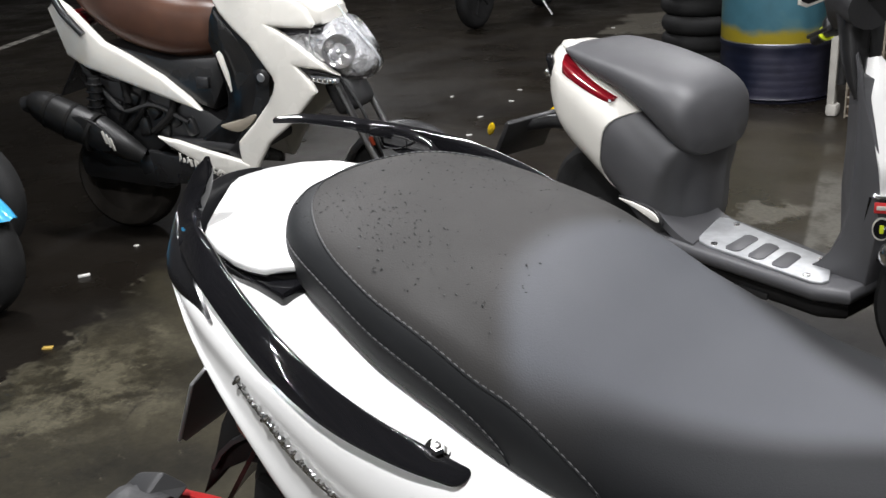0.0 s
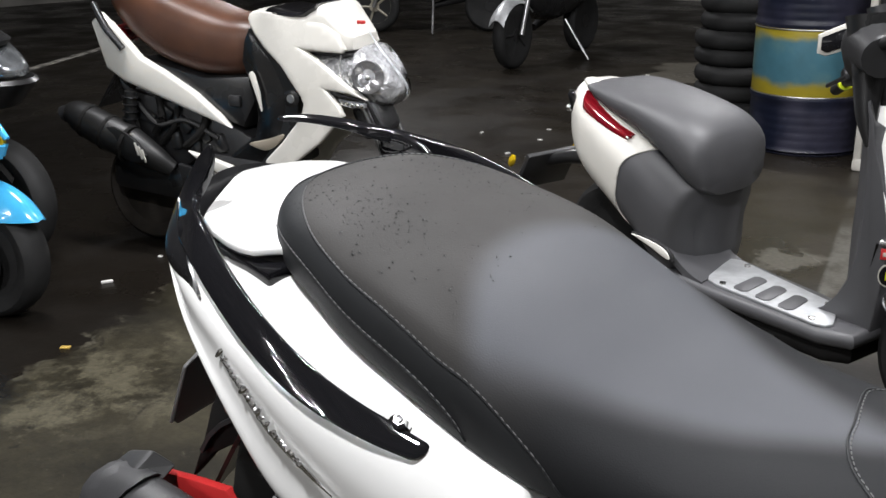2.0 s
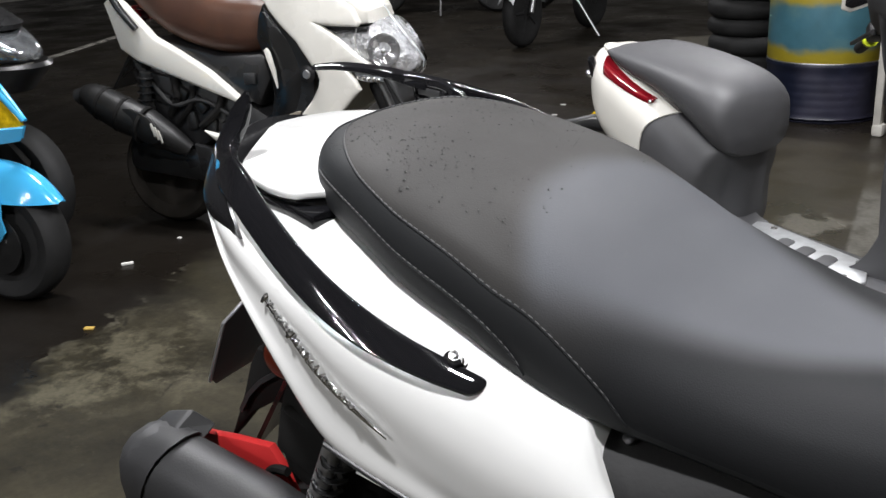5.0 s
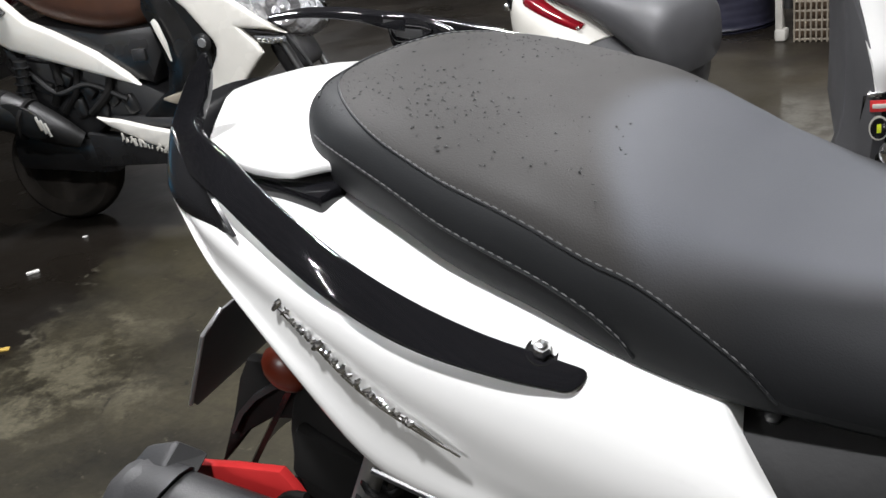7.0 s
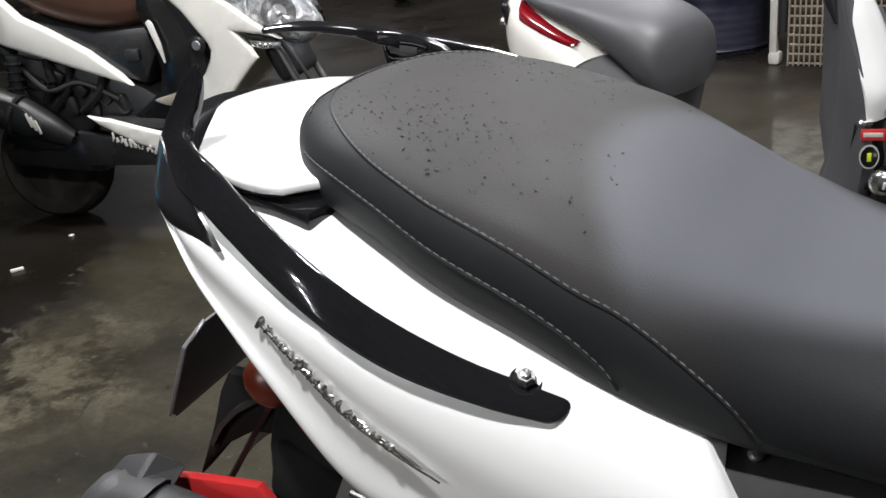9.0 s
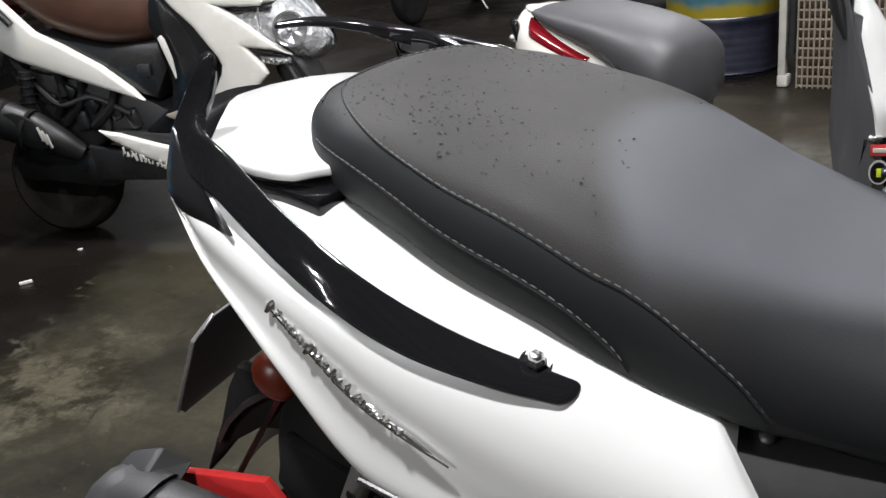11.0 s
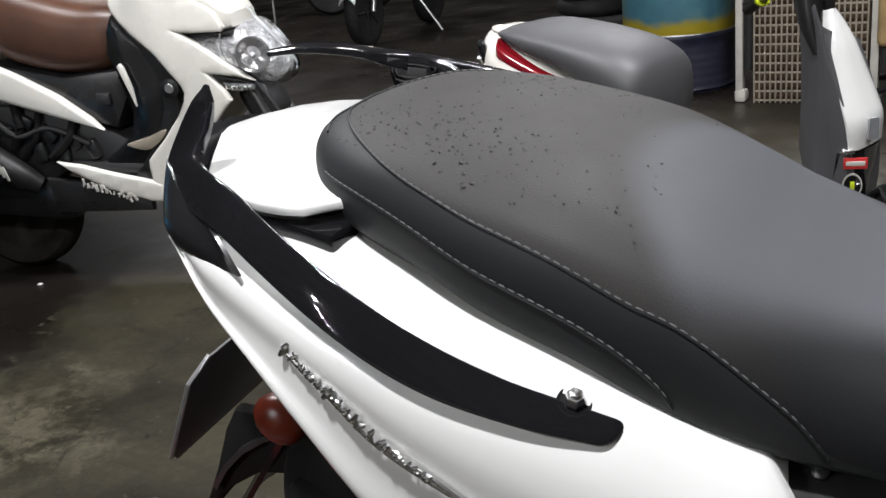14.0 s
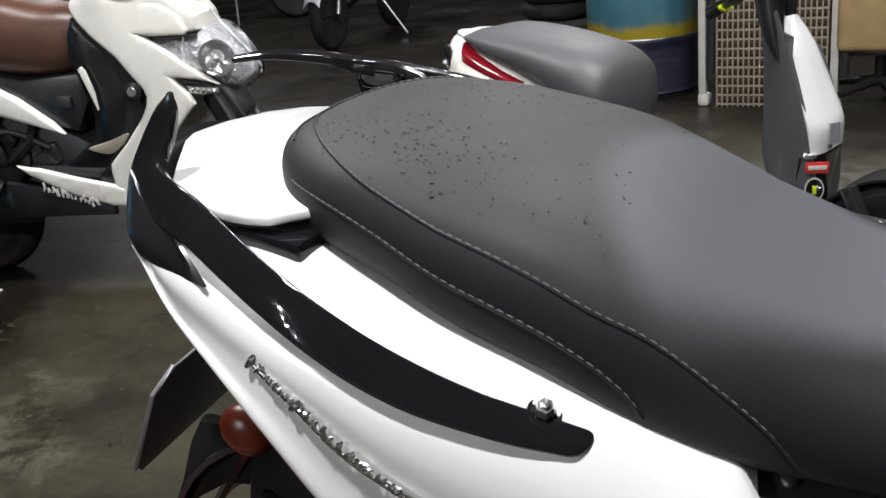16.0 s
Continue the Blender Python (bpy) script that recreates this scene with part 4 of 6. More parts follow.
part("heat_shield", prism([(-0.205, 0.500), (-0.192, 0.545), (-0.175, 0.551), (-0.121, 0.562), (-0.051, 0.573), (-0.036, 0.552), (-0.018, 0.505), (-0.035, 0.46), (-0.06, 0.43), (-0.19, 0.42), (-0.20, 0.47)], 0.012, "y", -0.138, 0.003), REDPAINT, main, "bright red painted guard beside the muffler")
part("shield_stay", tube([(-0.115, -0.146, 0.520), (-0.075, -0.147, 0.522), (-0.045, -0.147, 0.545), (-0.02, -0.147, 0.550)], 0.006, 8), GRIME, main)
part("caliper_guard", rbox(0.09, 0.03, 0.05, 0.01, pose(-0.30, -0.12, 0.40)), REDPAINT, main)
wheel(main, -0.02, 0.0, 0.24, 0.12)
wheel(main, 1.25, 0.0, 0.24, 0.11)
# dark panel below the front of the seat, and the front of the scooter
FRONT = smooth_table([(0.400, 0.208, 0.780, 0.60), (0.50, 0.196, 0.775, 0.57), (0.60, 0.175, 0.762, 0.50), (0.72, 0.15, 0.735, 0.42), (0.86, 0.12, 0.715, 0.36), (0.95, 0.10, 0.70, 0.34)], 4)
part("under_seat_panel", whole(section(FRONT, 0.5), 0.400, 0.95, 18, 32), RUBBER, main, "matt black panel under the seat")
part("panel_screw", lathe([(0.0, -0.003), (0.0058, -0.003), (0.0056, 0.002), (0.0035, 0.003), (0.0, 0.0028)], 16, Matrix.Translation((0.451, -0.160, 0.771)) @ pose(0, 0, 0, 40)), OLDMUFF, main)
part("footboard", rbox(0.42, 0.36, 0.08, 0.03, pose(1.05, 0, 0.34)), BLACK, main)
part("leg_shield", sheet(lambda u, v: (1.22 + 0.16 * u + 0.05 * (2 * v - 1) ** 2 * -1, -0.2 + 0.4 * v, 0.36 + 0.6 * u), 8, 10, 0.02), WHITE, main, "white front leg shield")
part("handlebar", tube([(1.30, -0.33, 1.02), (1.36, -0.12, 1.00), (1.38, 0, 1.0), (1.36, 0.12, 1.00), (1.30, 0.33, 1.02)], 0.018, 10), SATIN, main)

# dirt and drops on the passenger's place
random.seed(11)
bm = bmesh.new()
for k in range(560):
    x, a = random.gauss(0.19, 0.085), random.gauss(1.72, 0.40)
    if not (0.04 < x < 0.34 and 0.9 < a < 2.35):
        continue
    p = Vector(seat_at(x, a, 0.0004))
    r = random.choice((0.0004, 0.0005, 0.0007, 0.0008, 0.0010, 0.0014))
    w = random.uniform(0, 3.14)
    d1, d2 = Vector((math.cos(w), math.sin(w), 0)) * r * random.uniform(1, 1.8), Vector((-math.sin(w), math.cos(w), 0)) * r
    v = [bm.verts.new(p + q) for q in (d1, d2, -d1, -d2)] + [bm.verts.new(p + Vector((0, 0, r * 0.7)))]
    for i in range(4):
        bm.faces.new((v[i], v[(i + 1) % 4], v[4]))
debris = part("dirt_specks", bm, PUREBLACK)
debris.matrix_world = MAIN
tagged(debris, "dark wet dirt specks scattered on the seat", "dirt", kind="stuff")

# ---------------- grey and white electric scooter ----------------
GOG = Matrix.Translation((-0.3, 1.8, 0)) @ pose(0, 0, 0, 0, 0, -14)
gog = thing("scooter", GOG, "white and matte grey electric scooter with rounded grey seat", "scooter")
GB = smooth_table([(-0.545 + (x + 0.505) * 0.82 if x > -0.25 else -0.336 + (x + 0.25) * 0.976, w, a, b) for x, w, a, b in [(-0.505, 0.02, 0.70, 0.60), (-0.495, 0.07, 0.715, 0.56), (-0.46, 0.118, 0.725, 0.515), (-0.38, 0.160, 0.715, 0.445), (-0.25, 0.182, 0.672, 0.375), (-0.12, 0.180, 0.620, 0.315), (0.0, 0.172, 0.575, 0.235), (0.07, 0.165, 0.545, 0.22), (0.11, 0.150, 0.53, 0.22), (0.134, 0.120, 0.515, 0.22), (0.14, 0.09, 0.50, 0.23)]], 5)
GX = np.array([r[0] for r in GB])
GCOLS = [np.array([r[k] for r in GB]) for k in (1, 2, 3)]


def gbody(x, a, out=0.0):
    """The electric scooter's body: rounded at the tail, boxy where it stands on the deck."""
    w, zt, zb = (float(np.interp(x, GX, c)) for c in GCOLS)
    f = max(0.0, min(1.0, (x + 0.36) / 0.22))
    c, s = math.cos(a), math.sin(a)
    low = 0.72 - 0.26 * f * f * (3 - 2 * f)
    e = low if s < 0 else 0.72
    y = (w + out) * math.copysign(abs(c) ** e, c)
    z = (zt + zb) / 2 + ((zt - zb) / 2 + out) * math.copysign(abs(s) ** e, s)
    back = max(0.0, min(1.0, (0.50 - z) / 0.12)) * max(0.0, min(1.0, (x + 0.16) / 0.12))
    return (x - 0.042 * back, y, z)


def gside(x, z, out):
    """A point on the near flank of that body at a given height."""
    w, zt, zb = (float(np.interp(x, GX, c)) for c in GCOLS)
    t = min(1.0, abs(z - (zt + zb) / 2) / ((zt - zb) / 2))
    c = math.sqrt(max(0.0, 1 - t ** (2 / 0.72)))
    return (x, -(w * c ** 0.72 + out), z + (out * 0.6 if z > (zt + zb) / 2 else 0))


part("body", whole(gbody, -0.585, -0.0161, 36, 40), GREY, gog, "matte grey body")


def tail_front(a):
    k = math.sin(a) + 0.3
    return -0.278 + (0.073 if k > 0 else 0.12) * k * k


part("tail_shell", shell(gbody, lambda a: -0.583, tail_front, 0.25 - math.pi / 2, 1.5 * math.pi - 0.25, 0.004, 20, 48), CREAM, gog, "glossy cream white tail shell")
cap = [(-0.208, 0.340), (-0.140, 0.338), (-0.080, 0.326), (-0.060, 0.308), (-0.070, 0.300), (-0.140, 0.322)]
part("cap_gap", prism(closed([(x + (0.006 if x > -0.1 else -0.004), z + (0.005 if z > 0.325 else -0.005)) for x, z in cap], 3), 0.012, "y", -0.1725, 0.003), BLACK, gog)
part("battery_cap", prism(closed(cap, 3), 0.014, "y", -0.1755, 0.004), CREAM, gog, "white leaf-shaped cap")


def lamp_strip(u, v):
    """The curved tail lamp: pointed behind, blunt in front, bulging along its middle."""
    x = -0.478 + 0.222 * u
    z = 0.704 - 0.094 * u
    h = 0.040 * min(1.0, u / 0.10 + 0.05) ** 0.5 * (1 - 0.58 * u) * min(1.0, (1 - u) / 0.06 + 0.25) ** 0.5
    return gside(x, z - h * v, 0.005 + 0.007 * math.sin(math.pi * v))


part("tail_lamp", sheet(lamp_strip, 24, 10, 0.010), RED, gog, "red curved tail lamp")
part("tail_lamp", sheet(lambda u, v: (lambda q: (q[0], -q[1], q[2]))(lamp_strip(u, v)), 24, 10, 0.010), RED, gog, "red curved tail lamp")
part("lamp_end", ball(0.006, 0.004, 0.004, Matrix.Translation(gside(-0.262, 0.600, 0.012))), CHROME, gog)
part("tail_hook", tube([(-0.470, -0.095, 0.716), (-0.510, -0.085, 0.722), (-0.545, -0.060, 0.724), (-0.562, -0.020, 0.722), (-0.558, 0.03, 0.718)], [0.003, 0.005, 0.007, 0.007, 0.004], 10, 0.8), CREAM, gog)
lock = part("lock_plate", rbox(0.024, 0.058, 0.086, 0.011, pose(-0.537, -0.114, 0.660, 0, -14, 48), 3), GLOSSBLACK, gog, "black rear lock plate")
part("lock_button", ball(0.012, 0.012, 0.012, pose(-0.545, -0.126, 0.648)), CHROME, lock)
GS = smooth_table([(-0.483 + (x + 0.43) * 0.785, w, a - 0.064, b - 0.006 - 0.045 * max(0, min(1, (x + 0.1) / 0.2))) for x, w, a, b in [(-0.452, 0.060, 0.768, 0.735), (-0.435, 0.108, 0.790, 0.722), (-0.38, 0.136, 0.802, 0.702), (-0.28, 0.150, 0.802, 0.664), (-0.12, 0.156, 0.788, 0.62), (0.03, 0.158, 0.768, 0.572), (0.11, 0.155, 0.748, 0.538), (0.16, 0.142, 0.722, 0.522), (0.182, 0.11, 0.695, 0.535), (0.192, 0.05, 0.66, 0.57)]], 5)
part("seat", whole(section(GS, 0.72), -0.5002, 0.0052, 40, 40), GREYSEAT, gog, "rounded grey vinyl seat")
deck = part("floor_deck", prism([(-0.14, -0.150), (-0.06, -0.172), (0.05, -0.178), (0.42, -0.185), (0.50, -0.15), (0.50, 0.02), (0.38, 0.02), (-0.04, 0.09)], 0.042, "z", 0.239, 0.018, 3), GREY, gog, "matte grey floor deck")
part("deck_fillet", sheet(lambda u, v: (-0.140 + (0.185 - 0.06 * u) * v ** 2.2, -0.166 + 0.235 * u + 0.012 * math.sin(math.pi * v) * (1 - u), 0.43 - 0.186 * (1 - (1 - v) ** 1.5)), 10, 14, 0.02), GREY, gog, "grey curve from body to deck", 70)
part("deck_keel", prism([(-0.05, -0.10), (0.05, -0.150), (0.42, -0.158), (0.48, -0.12), (0.48, 0.0), (-0.04, 0.06)], 0.05, "z", 0.190, 0.02, 3), GRIME, gog, "black skirt under the deck")
fp = part("foot_plate", prism([(0.028, -0.115), (0.048, -0.140), (0.085, -0.152), (0.405, -0.172), (0.43, -0.162), (0.435, -0.14), (0.375, -0.035), (0.355, -0.022), (0.0, 0.052), (-0.03, 0.04)], 0.008, "z", 0.264, 0.003), FOOTALU, deck, "brushed aluminium foot plate")
for k in range(3):
    x = 0.150 + 0.075 * k
    slot = [(x - 0.023, -0.130 - 0.006 * k), (x - 0.014, -0.143 - 0.006 * k), (x + 0.014, -0.145 - 0.006 * k), (x + 0.024, -0.132 - 0.006 * k), (x + 0.008, -0.035 - 0.015 * k), (x - 0.003, -0.026 - 0.015 * k), (x - 0.026, -0.022 - 0.015 * k), (x - 0.036, -0.032 - 0.015 * k)]
    part("grip_slot", prism(slot, 0.003, "z", 0.2690, 0.001), GREY, fp)
for bx, by in ((0.094, -0.136), (0.383, -0.152), (0.045, 0.022), (0.352, -0.042)):
    part("plate_screw", lathe([(0.0, 0.0), (0.010, 0.0), (0.009, 0.004), (0.0, 0.005)], 14, Matrix.Translation((bx, by, 0.2675))), CHROME, fp)
part("side_vent", rbox(0.09, 0.012, 0.02, 0.004, pose(0.24, -0.160, 0.182)), SATIN, gog)
# front outline, rear edge of the white skin, half width, height
NOSE = smooth_table([(0.408, 0.402, 0.008, 0.795), (0.432, 0.422, 0.040, 0.755), (0.456, 0.446, 0.064, 0.705), (0.480, 0.470, 0.080, 0.64), (0.504, 0.494, 0.088, 0.58), (0.519, 0.509, 0.090, 0.535), (0.516, 0.514, 0.086, 0.48)], 4)
part("front_shield", sheet(lambda u, v: (lambda f, r, w, z: (f + 0.012 - (f + 0.012 - r) * abs(2 * v - 1) ** 2.6, w * math.copysign(abs(2 * v - 1) ** 0.8, 2 * v - 1), z))(*NOSE[int(round(u * (len(NOSE) - 1)))]), len(NOSE) - 1, 20, 0.012), WHITE, gog, "glossy white front shield")
guard = [(0.404, 0.79), (0.410, 0.797), (0.430, 0.748), (0.454, 0.697), (0.476, 0.64), (0.498, 0.58), (0.512, 0.49), (0.512, 0.39), (0.495, 0.24), (0.300, 0.24), (0.335, 0.258), (0.365, 0.278), (0.393, 0.315), (0.410, 0.36), (0.419, 0.43), (0.422, 0.53), (0.420, 0.66), (0.412, 0.75)]
bm = prism(guard, 0.172, "y", 0.0, 0.018, 3)
# the far edge reaches back round the rider's knee
for v in bm.verts:
    v.co.x += (0.020 - 0.75 * (v.co.y + 0.086)) * max(0.0, min(1.0, (0.445 - v.co.x) / 0.02)) * max(0.0, min(1.0, (v.co.z - 0.30) / 0.1))
part("leg_guard", bm, GREY, gog, "matte grey inner leg guard")
part("steering_column", tube([(0.41, 0, 0.74), (0.40, 0, 0.90), (0.37, 0, 1.0)], [0.020, 0.030, 0.030], 14), BLACK, gog)
part("cable_boot", tube([(0.355, -0.02, 0.98), (0.378, -0.03, 0.86), (0.400, -0.05, 0.76), (0.425, -0.065, 0.69)], [0.050, 0.038, 0.026, 0.010], 14), SATIN, gog, "black cable bundle")
# the bars are turned to the left, so the left grip points back
part("handlebar", tube([(0.075, 0.345, 0.752), (0.17, 0.235, 0.800), (0.30, 0.08, 0.885), (0.42, -0.07, 0.92), (0.56, -0.20, 0.96), (0.66, -0.30, 0.98)], 0.014, 10), SATIN, gog)
part("bar_cover", tube([(0.24, 0.14, 0.84), (0.34, 0.02, 0.91), (0.46, -0.11, 0.90)], [0.035, 0.062, 0.045], 14), BLACK, gog, "black bar cover")
part("switch_box", rbox(0.07, 0.05, 0.05, 0.014, pose(0.135, 0.275, 0.785, 0, 20, 130)), BLACK, gog)
part("brake_lever", tube([(0.16, 0.22, 0.79), (0.10, 0.26, 0.765), (0.02, 0.34, 0.735)], [0.008, 0.006, 0.006], 8), SATIN, gog)
for gx, gy, gz, ex, ey, ez in ((0.068, 0.352, 0.748, -0.045, 0.478, 0.700), (0.67, -0.31, 0.98, 0.75, -0.41, 0.96)):
    grip = part("grip", tube([(gx, gy, gz), (ex, ey, ez)], 0.017, 12, 1, 1), RUBBER, gog)
    turn = Vector((ex - gx, ey - gy, ez - gz)).to_track_quat("Z", "Y").to_matrix().to_4x4()
    part("grip_ring", lathe([(0.0, -0.010), (0.021, -0.010), (0.021, 0.010), (0.0, 0.010)], 16, Matrix.Translation((gx, gy, gz)) @ turn), ACID, grip, "acid yellow grip ring")
for mx, my, mz, turned in ((0.105, 0.230, 0.882, 40), (0.66, -0.20, 1.08, 60)):
    mir = part("mirror", prism([(-0.05, -0.028), (-0.03, -0.04), (0.04, -0.03), (0.06, 0.01), (0.03, 0.035), (-0.04, 0.02)], 0.018, "y", 0, 0.005), OFFWHITE, gog, "white framed bar mirror")
    mir.matrix_local = pose(mx, my, mz, 0, -12, turned)
    part("mirror_glass", prism([(-0.04, -0.02), (-0.025, -0.03), (0.033, -0.022), (0.048, 0.008), (0.025, 0.024), (-0.033, 0.012)], 0.004, "y", -0.010, 0.001), GLOSSBLACK, mir)
    part("mirror_arm", tube([(0.03, 0, -0.01), (0.06, 0.0, -0.03), (0.08, 0, -0.08)], 0.006, 8), SATIN, mir)
part("nose_band", sheet(lambda u, v: (0.528 - 0.02 * u - 0.04 * abs(2 * v - 1) ** 2.6, (0.090 - 0.008 * u) * math.copysign(abs(2 * v - 1) ** 0.8, 2 * v - 1), 0.474 - 0.125 * u), 4, 16, 0.012), GLOSSBLACK, gog, "black lower nose with stickers")
part("nose_trim", tube([(0.522, -0.080, 0.480), (0.508, -0.091, 0.480), (0.500, -0.092, 0.484)], 0.006, 8), CHROME, gog)
part("side_marker", sheet(lambda u, v: (0.546 - 0.012 * v, -0.012 - 0.024 * v, 0.545 - 0.048 * u), 4, 4, 0.008), GLASSY, gog, "clear side marker lens")
sticker = part("red_sticker", rbox(0.050, 0.003, 0.026, 0.001), REDPAINT, gog, "red sticker with white lettering bar")
sticker.matrix_local = pose(0.527, -0.0830, 0.455, 0, 0, 30)
part("sticker_bar", rbox(0.040, 0.002, 0.010, 0.0005, pose(0, -0.0022, 0)), OFFWHITE, sticker)
badge = part("oval_sticker", lathe([(0.0, 0.0), (0.028, 0.0), (0.028, 0.003), (0.0, 0.003)], 28), OFFWHITE, gog, "black oval sticker with a pale ring")
badge.matrix_local = pose(0.520, -0.0805, 0.403, 90, 0, 30) @ Matrix.Diagonal((0.75, 1, 1, 1))
part("sticker_face", lathe([(0.0, 0.0), (0.024, 0.0), (0.024, 0.0045), (0.0, 0.0045)], 28), GLOSSBLACK, badge)
part("sticker_mark", rbox(0.012, 0.02, 0.002, 0.0005, pose(0, 0, 0.0055)), ACID, badge)
part("fork_leg", tube([(0.60, -0.09, 0.42), (0.68, -0.09, 0.24)], 0.02, 10, 1, 1), SATIN, gog)
part("front_axle_cap", ball(0.03, 0.02, 0.03, pose(0.575, -0.13, 0.365)), CHROME, gog)
part("peg", tube([(0.585, -0.15, 0.37), (0.66, -0.16, 0.372), (0.72, -0.155, 0.365)], 0.016, 12), RUBBER, gog)
for k in range(7):
    part("peg_rib", rbox(0.006, 0.005, 0.016, 0.001, pose(0.60 + 0.017 * k, -0.172, 0.376, 0, 10, 0)), OFFWHITE, gog)
part("front_fender", sheet(lambda u, v: (0.70 + 0.226 * math.cos(math.pi * (0.1 + 0.75 * u)), -0.06 + 0.12 * v, 0.215 + 0.226 * math.sin(math.pi * (0.1 + 0.75 * u))), 14, 6, 0.006), GRIME, gog)
part("swing_arm", tube([(-0.02, -0.10, 0.24), (-0.25, -0.11, 0.22), (-0.42, -0.10, 0.22)], 0.03, 10), SATIN, gog)
part("plate_holder", tube([(-0.44, 0.0, 0.44), (-0.62, 0.0, 0.46), (-0.78, 0.0, 0.42)], [0.03, 0.025, 0.02], 10), SATIN, gog)
part("plate_board", rbox(0.02, 0.22, 0.15, 0.006, pose(-0.80, 0, 0.39, 0, 30, 0)), BLACK, gog)
for s in (-1, 1):
    part("indicator", ball(0.014, 0.011, 0.025, pose(-0.812, s * 0.138, 0.432, 0, 30, 0)), AMBERGLASS, gog, "amber indicator lens")
wheel(gog, -0.42, 0, 0.215, 0.1)
wheel(gog, 0.70, 0, 0.215, 0.1)

# ---------------- white scooter with a brown seat ----------------
WSC = Matrix.Translation((-2.1, 1.55, 0)) @ pose(0, 0, 0, 0, 0, 20)
def hull(x):
    """Half width of the front of the cream scooter."""
    return float(np.interp(x, (0.25, 0.36, 0.46, 0.56, 0.66), (0.170, 0.165, 0.152, 0.118, 0.06)))


wsc = thing("scooter", WSC, "cream white scooter with worn brown leather seat", "scooter")
WS = smooth_table([(-0.52, 0.05, 0.985, 0.93), (-0.50, 0.09, 1.00, 0.90), (-0.42, 0.13, 1.005, 0.82), (-0.30, 0.148, 0.985, 0.735), (-0.15, 0.152, 0.935, 0.685), (-0.02, 0.145, 0.895, 0.672), (0.07, 0.135, 0.885, 0.685), (0.125, 0.11, 0.865, 0.71), (0.148, 0.06, 0.83, 0.75)], 5)
part("seat", whole(section(WS, 0.62), -0.52, 0.148, 36, 36), BROWN, wsc, "worn brown leather seat")
for s in (-1, 1):
    pan = [(-0.545, 0.865), (-0.50, 0.70), (-0.43, 0.655), (-0.20, 0.575), (0.015, 0.503), (-0.02, 0.545), (-0.12, 0.625), (-0.25, 0.70), (-0.34, 0.745), (-0.45, 0.86), (-0.50, 0.90)]
    side = part("tail_panel", prism(pan, 0.035, "y", s * 0.148, 0.014, 3), CREAM, wsc, "cream white tail panel")
    part("grab_handle", tube([(-0.52, s * 0.165, 0.93), (-0.46, s * 0.185, 0.85), (-0.40, s * 0.18, 0.775)], [0.012, 0.014, 0.012], 10), SATIN, side)
    leg = [(0.160, 0.917), (0.138, 0.915), (0.122, 0.905), (0.117, 0.888), (0.123, 0.868), (0.142, 0.836), (0.178, 0.793), (0.240, 0.734), (0.288, 0.664), (0.312, 0.628), (0.319, 0.606), (0.312, 0.580), (0.288, 0.540), (0.226, 0.468), (0.180, 0.425), (0.157, 0.402), (0.154, 0.375), (0.158, 0.330), (0.178, 0.260), (0.205, 0.285), (0.230, 0.330), (0.275, 0.398), (0.372, 0.472), (0.438, 0.545), (0.463, 0.571), (0.448, 0.604), (0.426, 0.632), (0.406, 0.658), (0.480, 0.645), (0.540, 0.622), (0.505, 0.654), (0.462, 0.688), (0.416, 0.728), (0.369, 0.764), (0.330, 0.790), (0.40, 0.783), (0.465, 0.780), (0.474, 0.792), (0.450, 0.840), (0.40, 0.880), (0.33, 0.898), (0.27, 0.905)]
    part("leg_shield", bent(prism(leg, 0.030, "y", s * 0.160, 0.010, 3), lambda x, z, s=s: -s * (0.17 - hull(x)) - s * 0.25 * (z - 0.62) ** 2 * (z > 0.62)), CREAM, wsc, "cream white leg shield", 50)
    part("lower_fairing", bent(prism([(-0.170, 0.413), (-0.11, 0.405), (0.022, 0.367), (0.168, 0.332), (0.192, 0.322), (0.190, 0.262), (0.141, 0.266), (0.009, 0.310), (-0.082, 0.355)], 0.026, "y", s * 0.165, 0.009, 3), lambda x, z, s=s: s * 0.15 * (x + 0.17) * (x < -0.10)), CREAM, wsc, "cream white floor trim", 50)
    part("sill", prism([(-0.22, 0.36), (-0.05, 0.335), (0.14, 0.275), (0.14, 0.235), (-0.2, 0.24)], 0.03, "y", s * 0.160, 0.008), SATIN, wsc)
    bars = [rbox(random.uniform(0.003, 0.012), 0.003, random.uniform(0.004, 0.026), 0.001, pose(-0.085 + 0.0115 * (k // 2) * 1.25 + random.uniform(-0.003, 0.003), s * 0.1775, 0.340 - 0.0042 * (k // 2) * 1.25 + random.uniform(-0.010, 0.010), 0, random.uniform(-35, 35), 0)) for k in range(26)]
    part("lettering_bar", join(*bars), OFFWHITE, wsc, "white unreadable lettering bars")
    part("knee_trim", prism([(0.114, 0.704), (0.124, 0.712), (0.134, 0.700), (0.150, 0.636), (0.153, 0.575), (0.146, 0.598), (0.130, 0.650)], 0.014, "y", s * 0.165, 0.002), CREAM, wsc)
part("inner_shield", sheet(lambda u, v: (0.115 + 0.20 * math.sin(2.6 * u + 0.2) - 0.05 * u, -0.15 + 0.3 * v, 0.88 - 0.56 * u), 14, 10, 0.05), SATIN, wsc, "black inner leg shield")
part("badge_disc", lathe([(0.0, 0.0), (0.027, 0.0), (0.03, 0.006), (0.022, 0.010), (0.0, 0.010)], 24, Matrix.Translation((0.284, -0.178, 0.628)) @ pose(0, 0, 0, 90)), SATIN, wsc)
